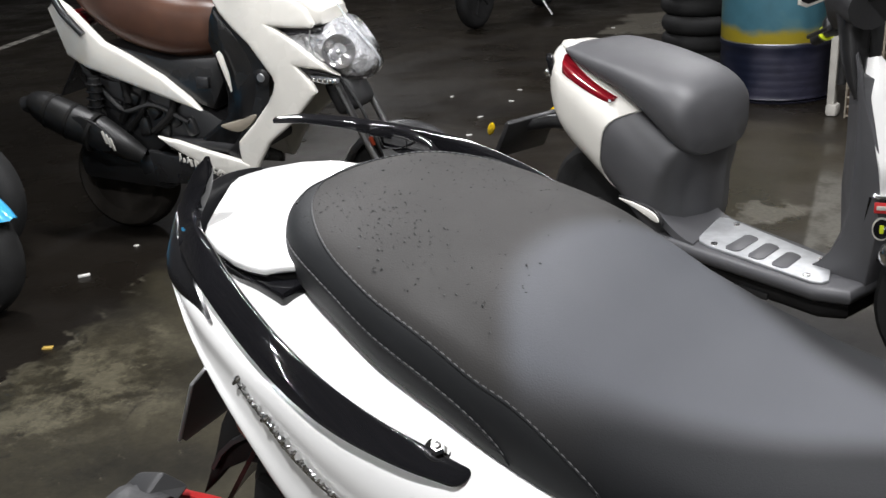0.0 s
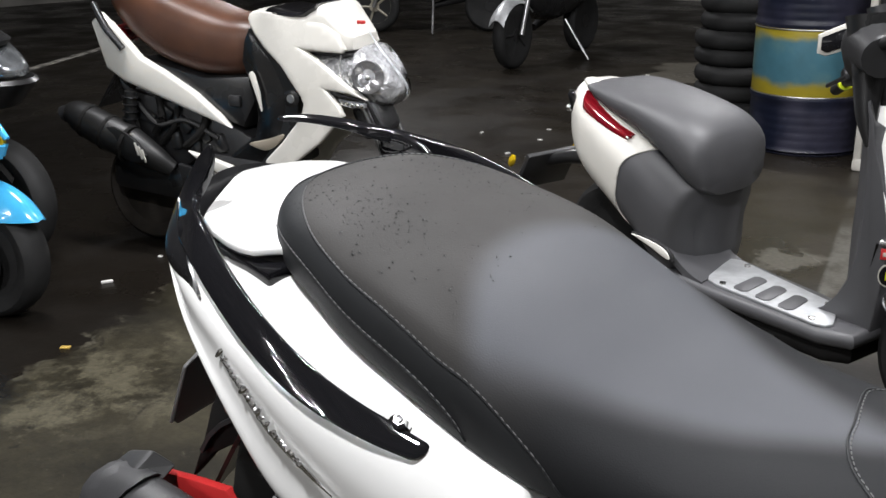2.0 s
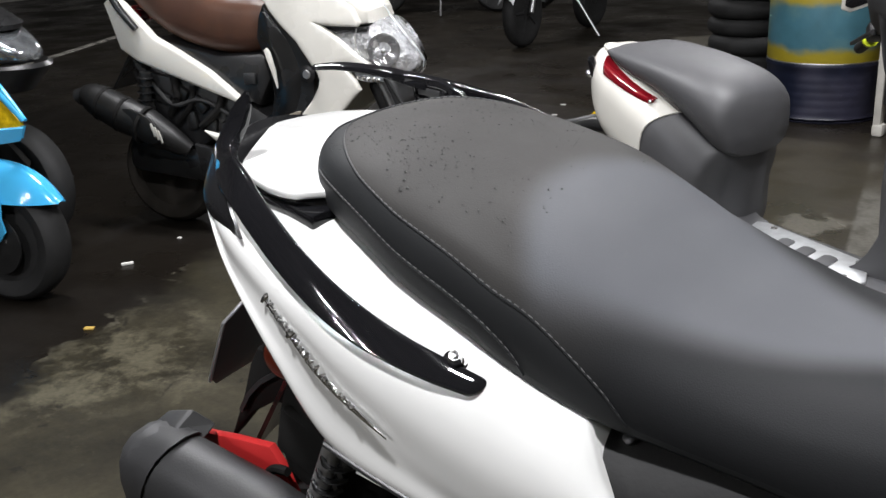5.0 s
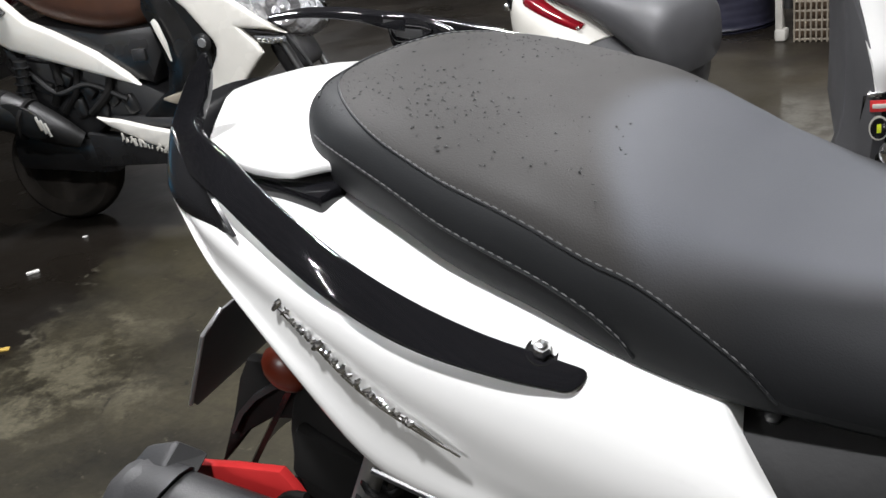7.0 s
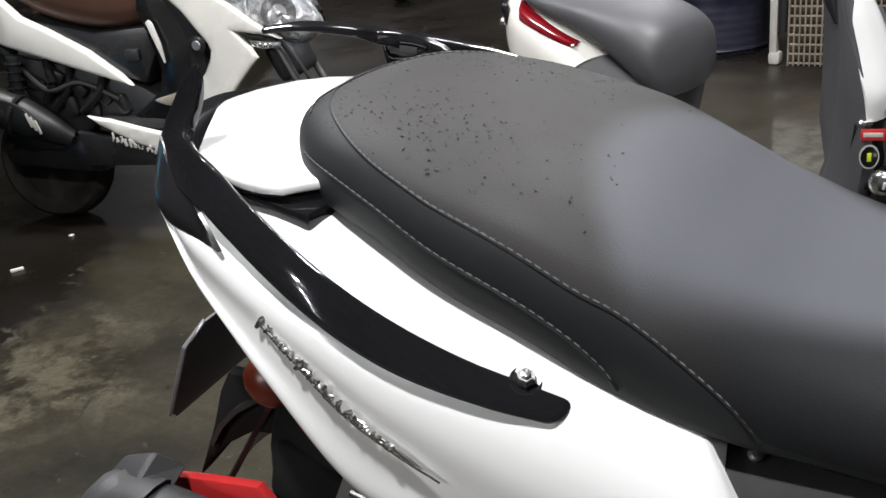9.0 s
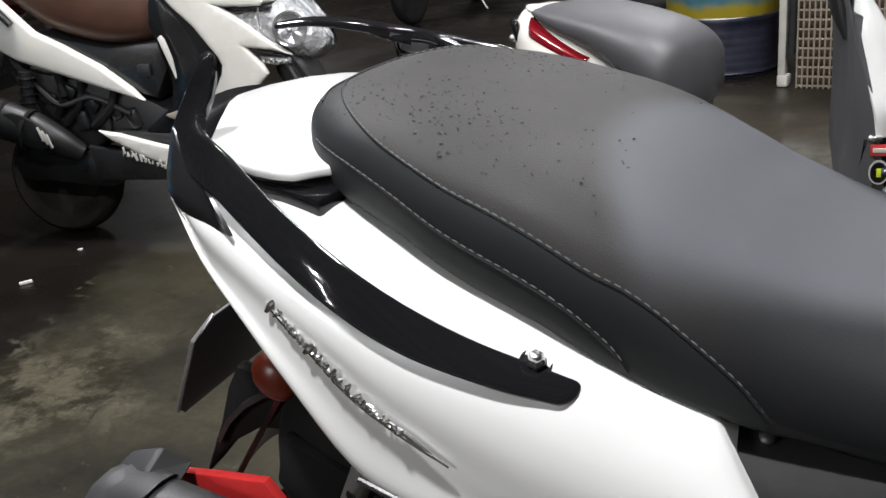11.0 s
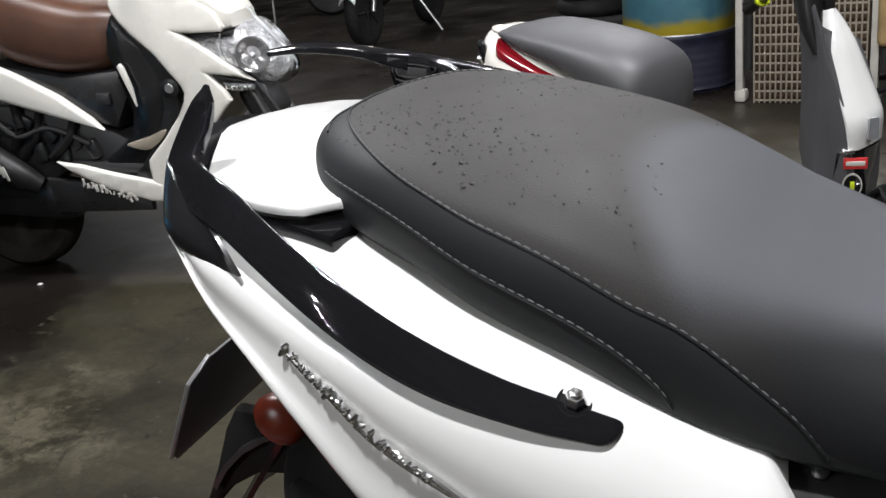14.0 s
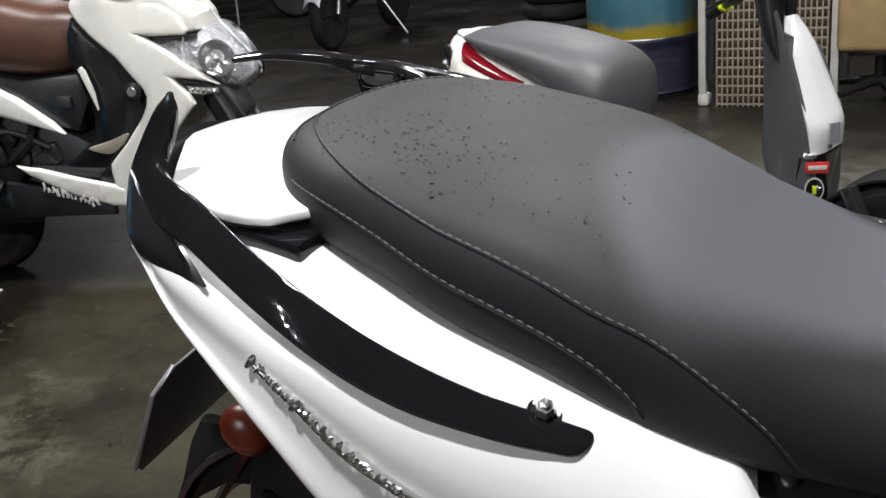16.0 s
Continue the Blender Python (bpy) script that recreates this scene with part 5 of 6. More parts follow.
part("badge_mark", lathe([(0.0, 0.0), (0.015, 0.0), (0.013, 0.004), (0.0, 0.004)], 18, Matrix.Translation((0.284, -0.188, 0.628)) @ pose(0, 0, 0, 90)), ALU, wsc)
part("side_web", prism(closed([(0.105, 0.855), (0.15, 0.80), (0.25, 0.70), (0.31, 0.61), (0.20, 0.45), (0.15, 0.36), (-0.05, 0.37), (0.10, 0.48), (0.11, 0.62), (0.07, 0.74)], 2), 0.29, "y", 0, 0.02), GLOSSY, wsc, "black glossy inner panel")
NOSEW = smooth_table([(0.130, 0.120, 0.918, 0.84), (0.18, 0.145, 0.915, 0.795), (0.25, 0.154, 0.905, 0.780), (0.32, 0.156, 0.905, 0.776), (0.365, 0.152, 0.930, 0.775), (0.395, 0.147, 0.938, 0.775), (0.422, 0.138, 0.905, 0.776), (0.452, 0.126, 0.866, 0.778), (0.474, 0.112, 0.840, 0.780), (0.484, 0.100, 0.828, 0.785)], 4)
part("front_cowl", whole(section(NOSEW, 0.36), 0.130, 0.484, 30, 40), CREAM, wsc, "cream white front cowl")
part("dash_window", shell(section(NOSEW, 0.36), lambda a: 0.185, lambda a: 0.378, 0.58, 2.56, 0.012, 14, 20, 0.016), GLOSSBLACK, wsc, "black instrument window")
part("cowl_gap", bent(prism([(0.30, 0.778), (0.485, 0.777), (0.490, 0.765), (0.32, 0.766)], 0.24, "y", 0, 0.004), lambda x, z: 0.0), SATIN, wsc)
HEAD = smooth_table([(0.30, 0.152, 0.776, 0.762), (0.34, 0.156, 0.776, 0.735), (0.42, 0.158, 0.777, 0.684), (0.48, 0.146, 0.782, 0.640), (0.515, 0.132, 0.800, 0.616), (0.55, 0.115, 0.780, 0.596), (0.59, 0.090, 0.735, 0.590), (0.625, 0.050, 0.690, 0.608), (0.642, 0.018, 0.662, 0.632)], 5)
hl = part("headlight", whole(section([(x - 0.018, w - 0.014, a - 0.012, z + 0.012) for x, w, a, z in HEAD], 0.66), 0.282, 0.622, 26, 36), FACET, wsc, "faceted chrome headlight under clear cover")
cover = part("lamp_cover", whole(section(HEAD, 0.66), 0.30, 0.642, 30, 36), CLEAR, hl, "clear plastic cover")
cover.visible_shadow = False
part("cover_rim", tube([(0.500, 0.0, 0.838), (0.540, -0.012, 0.786), (0.584, -0.014, 0.733), (0.620, -0.012, 0.688), (0.640, -0.010, 0.655), (0.634, -0.006, 0.630)], [0.003, 0.005, 0.006, 0.006, 0.005, 0.003], 10, 0.4), LENS, hl, "clear ridge down the middle of the lamp")
for s in (-1, 1):
    part("reflector", lathe([(0.0, -0.014), (0.026, -0.010), (0.046, 0.004), (0.050, 0.010), (0.044, 0.010), (0.024, -0.002), (0.0, -0.006)], 24, Matrix.Translation((0.535, s * 0.104, 0.698)) @ pose(0, 0, 0, 0, 0, -s * 38) @ pose(0, 0, 0, s * -78) @ Matrix.Diagonal((1.12, 1.12, 1, 1))), BOWL, hl, "round chrome reflector bowl")
    part("bulb_cap", ball(0.010, 0.010, 0.010, pose(0.542, s * 0.116, 0.698), 12), ALU, hl)
    part("lamp_divider", tube([(0.46, s * 0.142, 0.775), (0.455, s * 0.145, 0.73), (0.47, s * 0.138, 0.675)], 0.0028, 6), ALU, hl)
    part("spear_gap", bent(prism([(0.405, 0.653), (0.43, 0.650), (0.53, 0.617), (0.46, 0.630), (0.42, 0.638)], 0.012, "y", s * 0.150, 0.002), lambda x, z, s=s: -s * (0.17 - hull(x))), BLACK, wsc)
    drl = part("running_light", prism([(0.434, 0.626), (0.535, 0.612), (0.532, 0.598), (0.49, 0.594), (0.447, 0.603)], 0.03, "y", s * 0.118, 0.005), GLASSY, wsc, "row of small clear running lamps")
    for k in range(5):
        part("diode", ball(0.008, 0.005, 0.008, pose(0.452 + 0.018 * k, s * 0.134, 0.612 - 0.002 * k)), CHROME, drl)
    part("fork_tube", tube([(0.50, s * 0.095, 0.62), (0.60, s * 0.095, 0.40), (0.68, s * 0.095, 0.24)], 0.013, 12, 1, 1), DULLSTEEL, wsc)
part("fork_shroud", rbox(0.10, 0.15, 0.13, 0.025, pose(0.515, 0, 0.545, 0, -24, 0), 3), BLACK, wsc, "black shroud under the headlight")
part("front_fender", sheet(lambda u, v: (0.70 + 0.236 * math.cos(math.pi * (0.05 + 0.85 * u)), (-0.075 + 0.15 * v), 0.21 + 0.236 * math.sin(math.pi * (0.05 + 0.85 * u)) - 0.03 * (2 * v - 1) ** 2), 16, 8, 0.008), BLACK, wsc, "black front fender")
part("brake_hose", tube([(0.50, -0.10, 0.66), (0.60, -0.115, 0.52), (0.66, -0.10, 0.36), (0.70, -0.08, 0.28)], 0.006, 8), RUBBER, wsc)
part("red_cap", lathe([(0.0, 0.0), (0.016, 0.0), (0.016, 0.03), (0.0, 0.032)], 12, Matrix.Translation((0.615, -0.085, 0.375)) @ pose(0, 0, 0, 0, -20, 0)), ORANGE, wsc, "dull red reflector on the fork")
part("red_badge", rbox(0.03, 0.012, 0.012, 0.003, pose(0.50, -0.06, 0.875)), REDPAINT, wsc)
part("underbody", prism([(-0.50, 0.68), (-0.42, 0.62), (-0.15, 0.56), (0.02, 0.50), (0.10, 0.45), (0.12, 0.37), (-0.15, 0.37), (-0.25, 0.32), (-0.45, 0.42)], 0.25, "y", 0, 0.03), BLACK, wsc, "black plastic underbody")
part("seat_base", prism([(-0.35, 0.74), (-0.10, 0.68), (0.09, 0.69), (0.11, 0.60), (0.05, 0.50), (-0.2, 0.58)], 0.27, "y", 0, 0.02), SATIN, wsc)
# tubes, brackets and cables under the seat
for k, (x, z, ex, ez) in enumerate(((-0.47, 0.62, -0.40, 0.40), (-0.30, 0.60, -0.33, 0.46), (-0.22, 0.57, -0.30, 0.43), (-0.10, 0.54, -0.20, 0.42))):
    part("frame_stay", tube([(x, -0.135, z), ((x + ex) / 2 + 0.03, -0.15, (z + ez) / 2), (ex, -0.14, ez)], 0.011 + 0.003 * (k % 2), 8), GRIME, wsc)
part("shock_body", tube([(-0.40, -0.165, 0.62), (-0.43, -0.165, 0.40)], 0.022, 12, 1, 1), OLDMUFF, wsc)
for k in range(7):
    part("shock_coil", lathe([(0.024, -0.004), (0.031, 0.0), (0.024, 0.004)], 16, pose(-0.402 - 0.004 * k, -0.165, 0.60 - 0.027 * k, 0, 8, 0)), GLOSSY, wsc)
part("key_box", rbox(0.05, 0.02, 0.04, 0.006, pose(0.03, -0.14, 0.60)), BLACK, wsc)
part("floor_mat", rbox(0.34, 0.30, 0.04, 0.012, pose(0.03, 0, 0.375, 0, 4, 0)), BLACK, wsc)
part("foot_cover", prism(closed([(0.085, 0.452), (0.113, 0.462), (0.164, 0.474), (0.225, 0.495), (0.215, 0.47), (0.165, 0.435), (0.125, 0.436)], 3), 0.02, "y", -0.150, 0.006), LATTICE, wsc, "dusty beige footrest cover")
mw = part("muffler", tube([(-0.668, -0.20, 0.542), (-0.640, -0.20, 0.532), (-0.60, -0.20, 0.514), (-0.50, -0.20, 0.470), (-0.42, -0.19, 0.435), (-0.33, -0.18, 0.385), (-0.26, -0.15, 0.33)], [0.030, 0.050, 0.062, 0.068, 0.066, 0.052, 0.03], 18, 0.85), OLDMUFF, wsc, "grimy black muffler")
for k in range(3):
    x = -0.585 + 0.085 * k
    part("muffler_band", tube([(x, -0.20, 0.507 - 0.44 * (x + 0.585)), (x + 0.012, -0.20, 0.502 - 0.44 * (x + 0.585))], 0.0675 + 0.003 * k, 18, 0.86, 1), GRIME, mw)
part("muffler_guard", prism(closed([(-0.46, 0.50), (-0.36, 0.47), (-0.30, 0.40), (-0.36, 0.37), (-0.46, 0.43)], 3), 0.012, "y", -0.240, 0.004), OLDMUFF, mw)
part("muffler_tip", lathe([(0.0, 0.0), (0.028, 0.0), (0.032, 0.03), (0.026, 0.03), (0.024, 0.006), (0.0, 0.006)], 18, Matrix.Translation((-0.660, -0.20, 0.537)) @ pose(0, 0, 0, 0, -110, 0)), SATIN, mw)
for k in range(3):
    part("exhaust_bar", rbox(0.010, 0.004, 0.05, 0.002, pose(-0.335 + 0.014 * k, -0.249, 0.425 - 0.012 * k, 0, -14, 0)), OFFWHITE, mw)
for k, (x, z) in enumerate(((-0.36, 0.52), (-0.28, 0.545), (-0.20, 0.50), (-0.12, 0.47), (-0.05, 0.44), (-0.24, 0.44), (-0.16, 0.42))):
    part("engine_cover", rbox(0.07, 0.03, 0.045, 0.012, pose(x, -0.125 - 0.004 * (k % 3), z, 0, 20 + 13 * k, 0)), OLDMUFF if k % 2 else SATIN, wsc)
part("hose", tube([(-0.40, -0.14, 0.58), (-0.30, -0.155, 0.50), (-0.18, -0.15, 0.52), (-0.05, -0.145, 0.46)], 0.009, 8), RUBBER, wsc)
part("swing_case", rbox(0.40, 0.12, 0.14, 0.04, pose(-0.36, -0.08, 0.28, 0, 6, 0)), SATIN, wsc)
part("rear_mudguard", sheet(lambda u, v: (-0.50 - 0.12 * u, -0.09 + 0.18 * v, 0.70 - 0.16 * u), 6, 6, 0.008), SATIN, wsc)
part("tail_lamp", ball(0.05, 0.11, 0.04, pose(-0.545, 0, 0.80)), RED, wsc)
for s in (-1, 1):
    part("wheel_web", tube([(-0.44, s * 0.10, 0.66), (-0.46, s * 0.10, 0.30)], 0.018, 10, 1, 1), GRIME, wsc)
part("handlebar", tube([(0.13, -0.33, 1.04), (0.19, -0.15, 1.01), (0.2, 0, 1.0), (0.19, 0.15, 1.01), (0.13, 0.33, 1.04)], 0.018, 10), SATIN, wsc)
wheel(wsc, -0.45, 0, 0.21, 0.11, FLOORTONE, tyre_material=FLOORTONE)
wheel(wsc, 0.70, 0, 0.21, 0.10, tyre_material=GRIME)

# ---------------- sky blue scooter and its dark neighbour ----------------
BLU = Matrix.Translation((-2.35, 0.55, 0)) @ pose(0, 0, 0, 0, 0, 20)
blu = thing("scooter", BLU, "sky blue scooter with amber headlamp, parked beside others", "scooter")
wheel(blu, 0.115, 0.0, 0.208, 0.11)


def dome(u, v):
    crest = 0.478 - 0.02 * u - 0.113 * u ** 5
    t = 2 * v - 1
    return (-0.08 + 0.425 * u, 0.082 * (1 - 0.8 * u ** 6) * t, crest - (crest - 0.352 + 0.012 * u) * abs(t) ** 2.3)


part("front_fender", sheet(dome, 24, 16, 0.006), BLUE, blu, "glossy sky blue front fender")
for s in (-1, 1):
    part("fender_leg", prism([(-0.03, 0.37), (0.185, 0.356), (0.174, 0.30), (0.182, 0.255), (0.152, 0.222), (0.10, 0.25), (0.03, 0.32)], 0.008, "y", s * 0.084, 0.003), BLUE, blu)
    for bx, bz in ((0.115, 0.325), (0.150, 0.268)):
        part("fender_bolt", lathe([(0.0, 0.0), (0.009, 0.0), (0.008, 0.005), (0.0, 0.006)], 10, Matrix.Translation((bx, s * 0.088, bz)) @ pose(0, 0, 0, 90 * (1 if s < 0 else -1))), SATIN, blu)
    part("fork_leg", tube([(-0.04, s * 0.085, 0.56), (0.03, s * 0.085, 0.35), (0.115, s * 0.085, 0.208)], 0.02, 10), SATIN, blu)
    part("axle_nut", lathe([(0.0, 0.0), (0.016, 0.0), (0.016, 0.012), (0.0, 0.014)], 6, Matrix.Translation((0.115, s * 0.095, 0.208)) @ pose(0, 0, 0, 90 * (1 if s < 0 else -1))), ALU, blu)
    lampb = part("headlamp", sheet(lambda u, v, s=s: (0.240 - (0.15 if s < 0 else 0.46) * u, s * (0.010 + 0.15 * u), 0.595 + 0.28 * u ** 0.85 - (0.030 + 0.25 * u ** 0.85) * v), 12, 8, 0.02), AMBERGLASS, blu, "amber yellow faceted headlamp")
    part("lamp_frame", tube([(0.254 - (0.154 if s < 0 else 0.46) * u, s * (0.006 + 0.146 * u), z) for u, z in ((1, 0.880), (0.45, 0.742), (0.21, 0.668), (0, 0.592))], [0.009, 0.009, 0.009, 0.006], 10), BLUE, lampb)
    part("lower_panel", sheet(lambda u, v, s=s: (0.252 - (0.17 if s < 0 else 0.46) * u - 0.02 * v, s * (0.006 + 0.16 * u), 0.575 + 0.008 * u - (0.040 + 0.02 * u) * v), 10, 5, 0.012), BLUE, lampb)
part("brake_disc", lathe([(0.06, -0.003), (0.10, -0.003), (0.10, 0.003), (0.06, 0.003)], 32, Matrix.Translation((0.115, -0.07, 0.208)) @ pose(0, 0, 0, 90)), OLDMUFF, blu)
part("upper_nose", sheet(lambda u, v: (0.07 - 0.22 * u - 0.13 * (2 * v - 1) ** 2, 0.17 * (2 * v - 1), 0.845 + 0.16 * u), 8, 12, 0.02), BLUE, blu)
part("core", rbox(0.3, 0.22, 0.5, 0.06, pose(-0.10, 0, 0.66)), SATIN, blu)
part("body", rbox(0.9, 0.26, 0.3, 0.08, pose(-0.75, 0, 0.52), 3), BLUE, blu)
part("seat", whole(section(WS, 0.62), -0.52, 0.12, 16, 24), BLACK, blu).location = (-0.75, 0, -0.1)
wheel(blu, -1.10, 0.0, 0.235, 0.11)

DRK = Matrix.Translation((-2.35, 0.55, 0)) @ pose(0, 0, 0, 0, 0, 20) @ Matrix.Translation((-0.36, 0.45, 0))
drk = thing("scooter", DRK, "dark black scooter with clear headlamp and red marker", "scooter")
wheel(drk, 0.08, 0.0, 0.235, 0.11)
DH = smooth_table([(-0.06, 0.15, 0.86, 0.69), (0.06, 0.15, 0.845, 0.685), (0.16, 0.12, 0.80, 0.68), (0.25, 0.06, 0.745, 0.69), (0.27, 0.02, 0.725, 0.70)], 5)
part("headlamp", whole(section(DH, 0.72), -0.06, 0.27, 18, 28), DIMFACET, drk, "clear faceted headlamp")
part("chin", sheet(lambda u, v: (0.285 - 0.10 * u - 0.16 * (2 * v - 1) ** 2, 0.17 * (2 * v - 1), 0.69 - 0.09 * u), 6, 12, 0.02), SATIN, drk)
part("brow", sheet(lambda u, v: (0.20 - 0.24 * u - 0.14 * (2 * v - 1) ** 2, 0.165 * (2 * v - 1), 0.82 + 0.13 * u), 6, 12, 0.02), SATIN, drk)
part("marker", rbox(0.03, 0.02, 0.012, 0.004, pose(0.16, -0.07, 0.868)), RED, drk, "red marker lamp")
part("front_fender", sheet(lambda u, v: (-0.06 + 0.27 * u, 0.065 * (2 * v - 1), 0.60 - 0.13 * u ** 1.5 - 0.10 * u - 0.05 * (2 * v - 1) ** 2), 12, 8, 0.008), GRIME, drk)
part("body", rbox(1.1, 0.26, 0.5, 0.1, pose(-0.62, 0, 0.55), 3), SATIN, drk)
part("fork_leg", tube([(-0.02, -0.08, 0.6), (0.08, -0.08, 0.235)], 0.022, 10, 1, 1), SATIN, drk)
wheel(drk, -1.1, 0.0, 0.235, 0.11)


def distant_bike(m, label, paint, rim, guard):
    """A parked motorcycle far back in the dark."""
    t = thing("motorcycle", m, label, "motorcycle", "motorcycles at the back")
    wheel(t, 0.62, 0, 0.27, 0.10, rim, spoke=0.10)
    part("brake_disc", lathe([(0.085, -0.003), (0.115, -0.003), (0.115, 0.003), (0.085, 0.003)], 32, Matrix.Translation((0.62, -0.062, 0.27)) @ pose(0, 0, 0, 90)), DULLSTEEL, t)
    wheel(t, -0.62, 0, 0.27, 0.12)
    part("body", whole(section(smooth_table([(-0.75, 0.05, 0.75, 0.62), (-0.5, 0.14, 0.80, 0.45), (-0.1, 0.16, 0.72, 0.35), (0.2, 0.15, 0.78, 0.35), (0.42, 0.12, 0.95, 0.5), (0.5, 0.05, 0.95, 0.7)], 4), 0.7), -0.75, 0.5, 20, 24), paint, t)
    part("seat", whole(section(smooth_table([(-0.7, 0.06, 0.84, 0.78), (-0.4, 0.13, 0.87, 0.76), (0.0, 0.12, 0.80, 0.7), (0.1, 0.05, 0.76, 0.7)], 4), 0.65), -0.7, 0.1, 12, 20), BLACK, t)
    part("fender", sheet(lambda u, v: (0.62 + 0.30 * math.cos(math.pi * (0.15 + 0.6 * u)), -0.07 + 0.14 * v, 0.27 + 0.30 * math.sin(math.pi * (0.15 + 0.6 * u)) - 0.05 * (2 * v - 1) ** 2), 12, 8, 0.006), guard, t)
    for s in (-1, 1):
        part("fork_leg", tube([(0.42, s * 0.08, 0.8), (0.62, s * 0.08, 0.27)], 0.02, 10, 1, 1), ALU, t)
    part("side_stand", tube([(-0.03, 0.14, 0.34), (-0.04, 0.36, 0.012)], 0.011, 8, 1, 1), ALU, t)
    part("muffler", tube([(-0.75, -0.2, 0.42), (-0.4, -0.19, 0.36), (0.0, -0.15, 0.26)], [0.05, 0.055, 0.03], 14), MUFF, t)
    part("handlebar", tube([(0.28, -0.33, 1.0), (0.38, -0.1, 0.98), (0.38, 0.1, 0.98), (0.28, 0.33, 1.0)], 0.016, 8), SATIN, t)
    return t


distant_bike(pose(-4.216, 6.374, 0, 0, 0, 278), "black motorcycle with silver front fender in the dark", SATIN, SATIN, FOOTALU)
distant_bike(pose(-6.44, 7.35, 0, 0, 0, 215), "dark motorcycle with pale alloy wheel at the back", BLACK, ALLOY, BLACK)

# ---------------- drum, tyres, grating, stool ----------------
drum = thing("drum", pose(-1.18, 4.48, 0), "scuffed blue steel drum with yellow and teal bands", "drum")


def hoop(r, z0, z1, n=48):
    return loft([[((r + d) * math.cos(2 * math.pi * k / n), (r + d) * math.sin(2 * math.pi * k / n), z) for k in range(n)] for d, z in ((0.0, z0), (0.0012, z0 + 0.004), (0.0012, z1 - 0.004), (0.0, z1))])


prof = [(0.0, 0.012), (0.275, 0.012), (0.285, 0.0), (0.292, 0.008), (0.290, 0.022), (0.285, 0.03)]
for zc in (0.285, 0.655):
    prof += [(0.285, zc - 0.02), (0.2925, zc - 0.007), (0.2925, zc + 0.007), (0.285, zc + 0.02)]
for zc in (0.06, 0.10, 0.14, 0.18, 0.22, 0.70, 0.74, 0.78, 0.82):
    prof += [(0.285, zc - 0.012), (0.2875, zc), (0.285, zc + 0.012)]
prof.sort(key=lambda p: (p[1], p[0]))
prof += [(0.285, 0.86), (0.292, 0.872), (0.288, 0.884), (0.275, 0.880), (0.272, 0.862), (0.0, 0.862)]
part("barrel", lathe(prof, 56), DRUMBLUE, drum, "dark blue ribbed barrel")
part("painted_band", hoop(0.2868, 0.305, 0.640), DRUMBAND, drum, "scuffed yellow and teal paint band")
# bright metal hoops laid on as the glint along the ribs
part("rim_glint", hoop(0.2885, 0.297, 0.305), ALU, drum)
part("rim_glint", hoop(0.2930, 0.632, 0.638), ALU, drum)

random.seed(3)
for k in range(8):
    w = 0.105
    tyre = part("tyre", lathe([(0.165, 0.012), (0.19, 0.004), (0.235, 0.0), (0.262, 0.018), (0.272, 0.038), (0.272, w - 0.038), (0.262, w - 0.018), (0.235, w), (0.19, w - 0.004), (0.165, w - 0.012)], 40), RUBBER)
    tyre.scale = (0.9, 0.9, 1.0)
    tyre.location = (-1.86 + random.uniform(-0.02, 0.02), 5.05 + random.uniform(-0.02, 0.02), w * k)
    tagged(tyre, "worn black scooter tyre lying in a stack", "tyre", "stacked tyres")

# pale plastic grating standing on edge, with posts either side
grate = thing("plastic_grating", pose(-0.44, 4.10, 0, 0, 0, 3), "pale plastic lattice grating standing before brown boards", "grating")
for k in range(21):
    part("upright_bar", rbox(0.0080, 0.012, 1.0, 0.002, pose(-0.246 + 0.0246 * k, 0, 0.5)), LATTICE, grate)
for k in range(23):
    part("cross_bar", rbox(0.50, 0.010, 0.0090, 0.002, pose(0, 0.002, 0.012 + 0.0440 * k)), LATTICE, grate)
part("brown_board", rbox(0.50, 0.02, 0.99, 0.004, pose(0, 0.05, 0.495)), BOARD, grate, "dusty brown board")
for s in (-1, 1):
    post = tagged(thing("post", pose(-0.44 + s * 0.30 - 0.02, 4.12, 0), "aged white steel post on a concrete foot", "post"), group="white posts")
    part("shaft", rbox(0.035, 0.05, 1.7, 0.004, pose(0, 0, 0.85)), OFFWHITE, post)
    part("foot", rbox(0.055, 0.07, 0.06, 0.014, pose(0.006, 0, 0.03)), OFFWHITE, post)
    part("hose", tube([(0.045, -0.03, 0.16), (0.05, -0.03, 0.5), (0.045, -0.03, 1.5)], 0.02, 10), RUBBER, post, "black rubber hose")

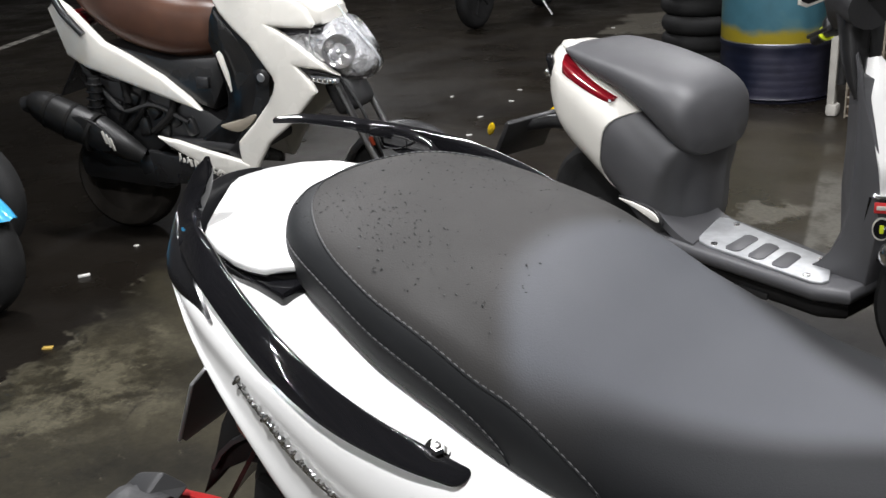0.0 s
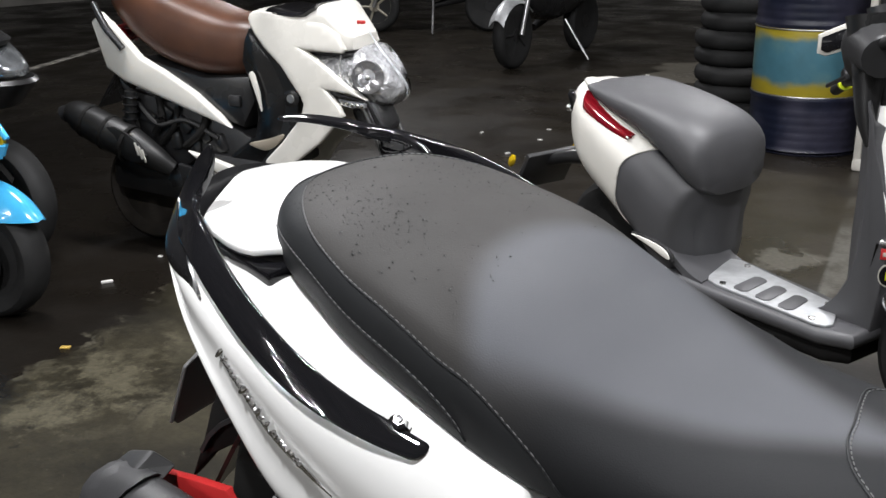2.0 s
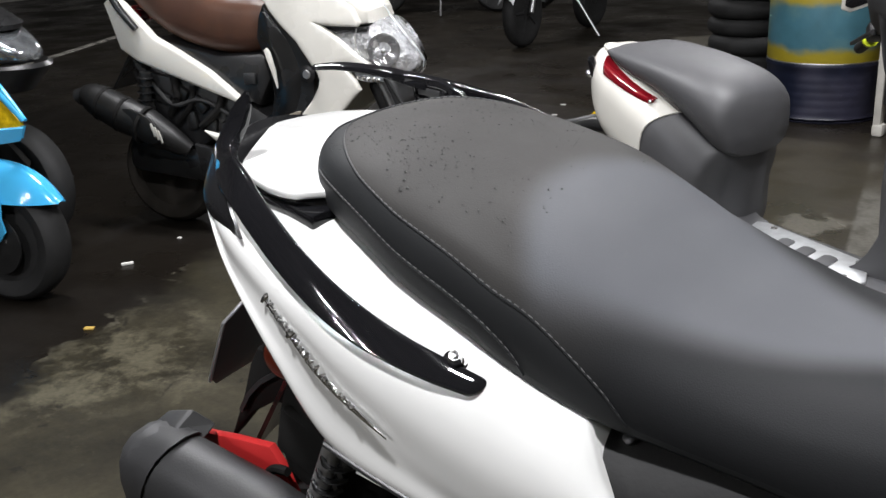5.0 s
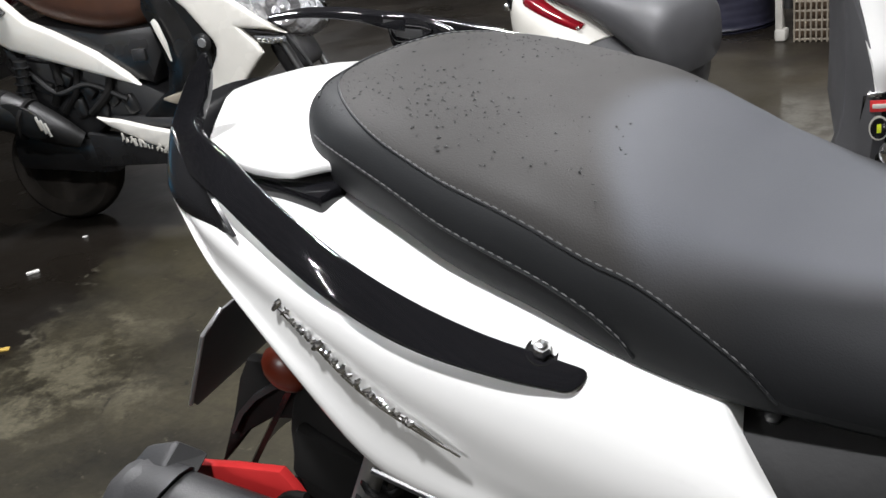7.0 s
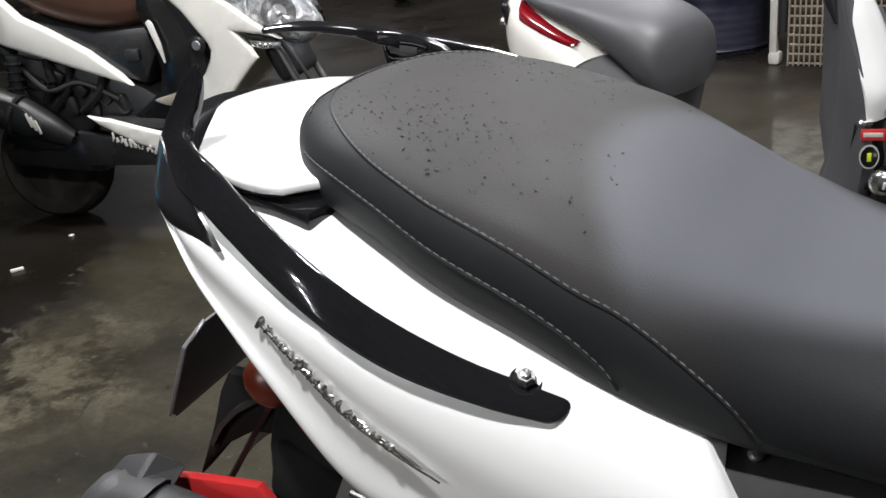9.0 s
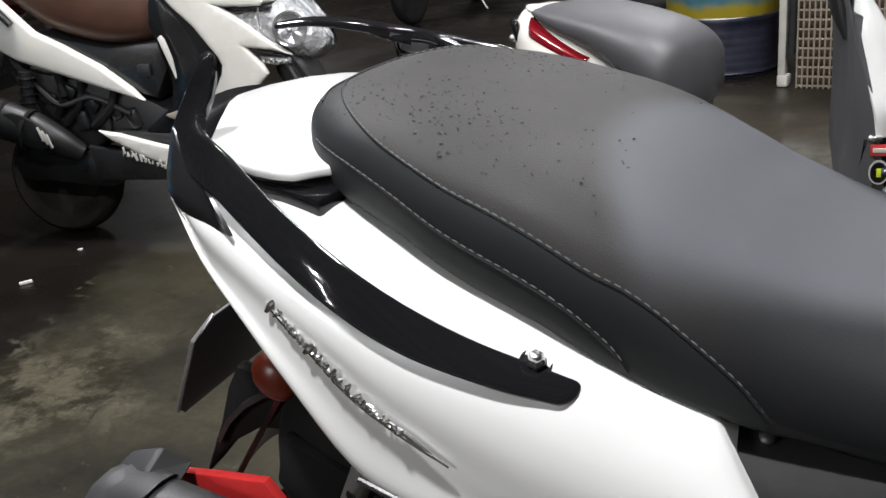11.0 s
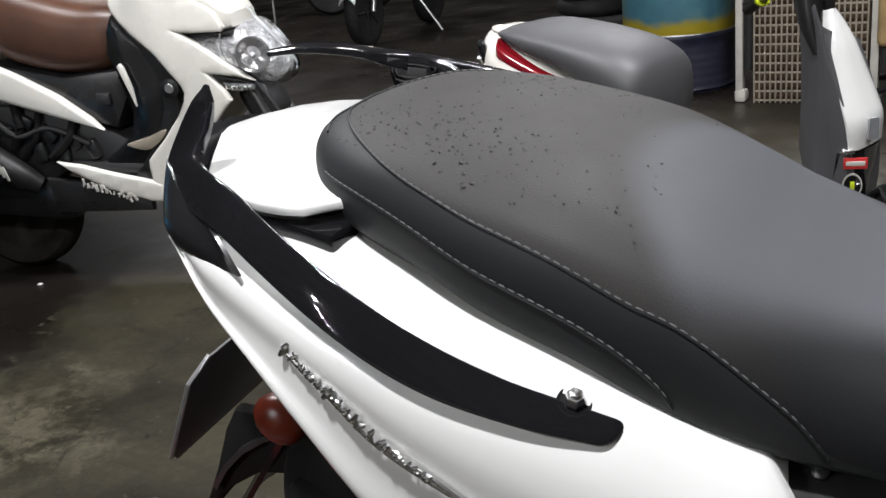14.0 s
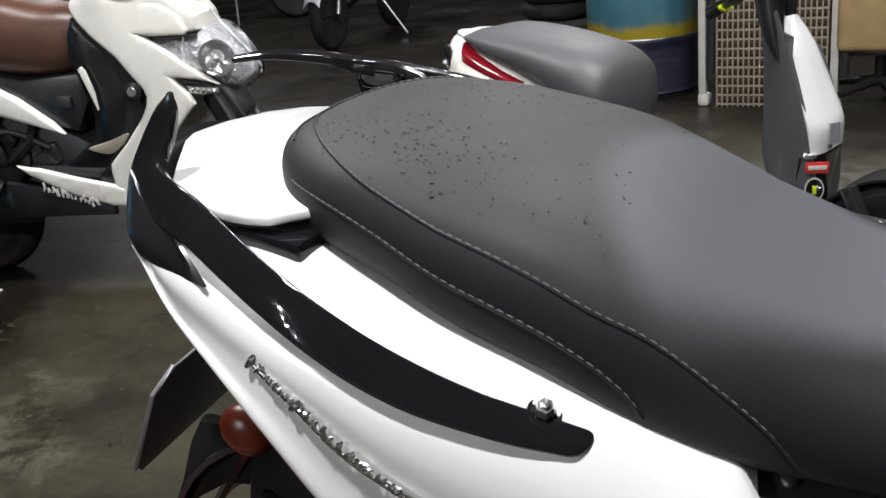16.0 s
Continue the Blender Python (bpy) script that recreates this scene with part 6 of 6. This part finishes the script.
chair = thing("swivel_chair", pose(0.02, 4.22, 0), "low swivel stool with boxy tan seat", "stool")
part("column", tube([(0, 0, 0.08), (0, 0, 0.25)], 0.025, 12, 1, 1), SATIN, chair)
part("seat_plate", rbox(0.26, 0.26, 0.02, 0.006, pose(0, 0, 0.25)), SATIN, chair)
part("seat", rbox(0.34, 0.34, 0.36, 0.03, pose(0, 0, 0.44), 3), KRAFT, chair, "worn tan seat block")
for k in range(5):
    a = 2 * math.pi * k / 5 + 0.3
    arm = part("base_arm", tube([(0.02 * math.cos(a), 0.02 * math.sin(a), 0.11), (0.26 * math.cos(a), 0.26 * math.sin(a), 0.075)], [0.022, 0.014], 10, 1, 1), SATIN, chair)
    part("castor", lathe([(0.0, -0.018), (0.026, -0.018), (0.028, 0), (0.026, 0.018), (0.0, 0.018)], 16, Matrix.Translation((0.27 * math.cos(a), 0.27 * math.sin(a), 0.028)) @ pose(0, 0, 0, 90, 0, 30 * k)), RUBBER, arm)

# floor paint and litter
line = part("floor_line", rbox(4.6, 0.09, 0.004, 0.0, None), LINEPAINT)
line.matrix_world = Matrix.Translation((-7.4, 3.2, 0.0022)) @ pose(0, 0, 0, 0, 0, 124)
tagged(line, "worn white painted line on the floor", "line", kind="structure")


def litter(name, x, y, sx, sy, sz, rz, material, label):
    ob = part(name, rbox(sx, sy, sz, min(sx, sy, sz) * 0.3), material)
    ob.matrix_world = pose(x, y, sz / 2, 0, 0, rz)
    return tagged(ob, label, "litter")


litter("cigarette_butt", -2.229, 0.963, 0.042, 0.012, 0.010, 65, PAPER, "white cigarette butt on the dark floor")
litter("paper_scrap", -2.322, 1.243, 0.016, 0.014, 0.006, 20, PAPER, "small white paper scrap on the floor")
litter("dry_leaf", -1.819, 0.580, 0.030, 0.018, 0.006, 40, LEAF, "small yellow brown leaf on the floor")
for x, y, rz in ((-2.374, 3.738, 20), (-2.318, 3.374, 70), (-2.494, 3.993, 10), (-2.149, 3.055, 40), (-2.759, 3.695, 100), (-3.06, 6.065, 15)):
    litter("paper_scrap", x, y, 0.03, 0.012, 0.006, rz, PAPER, "small white paper scrap on the floor")
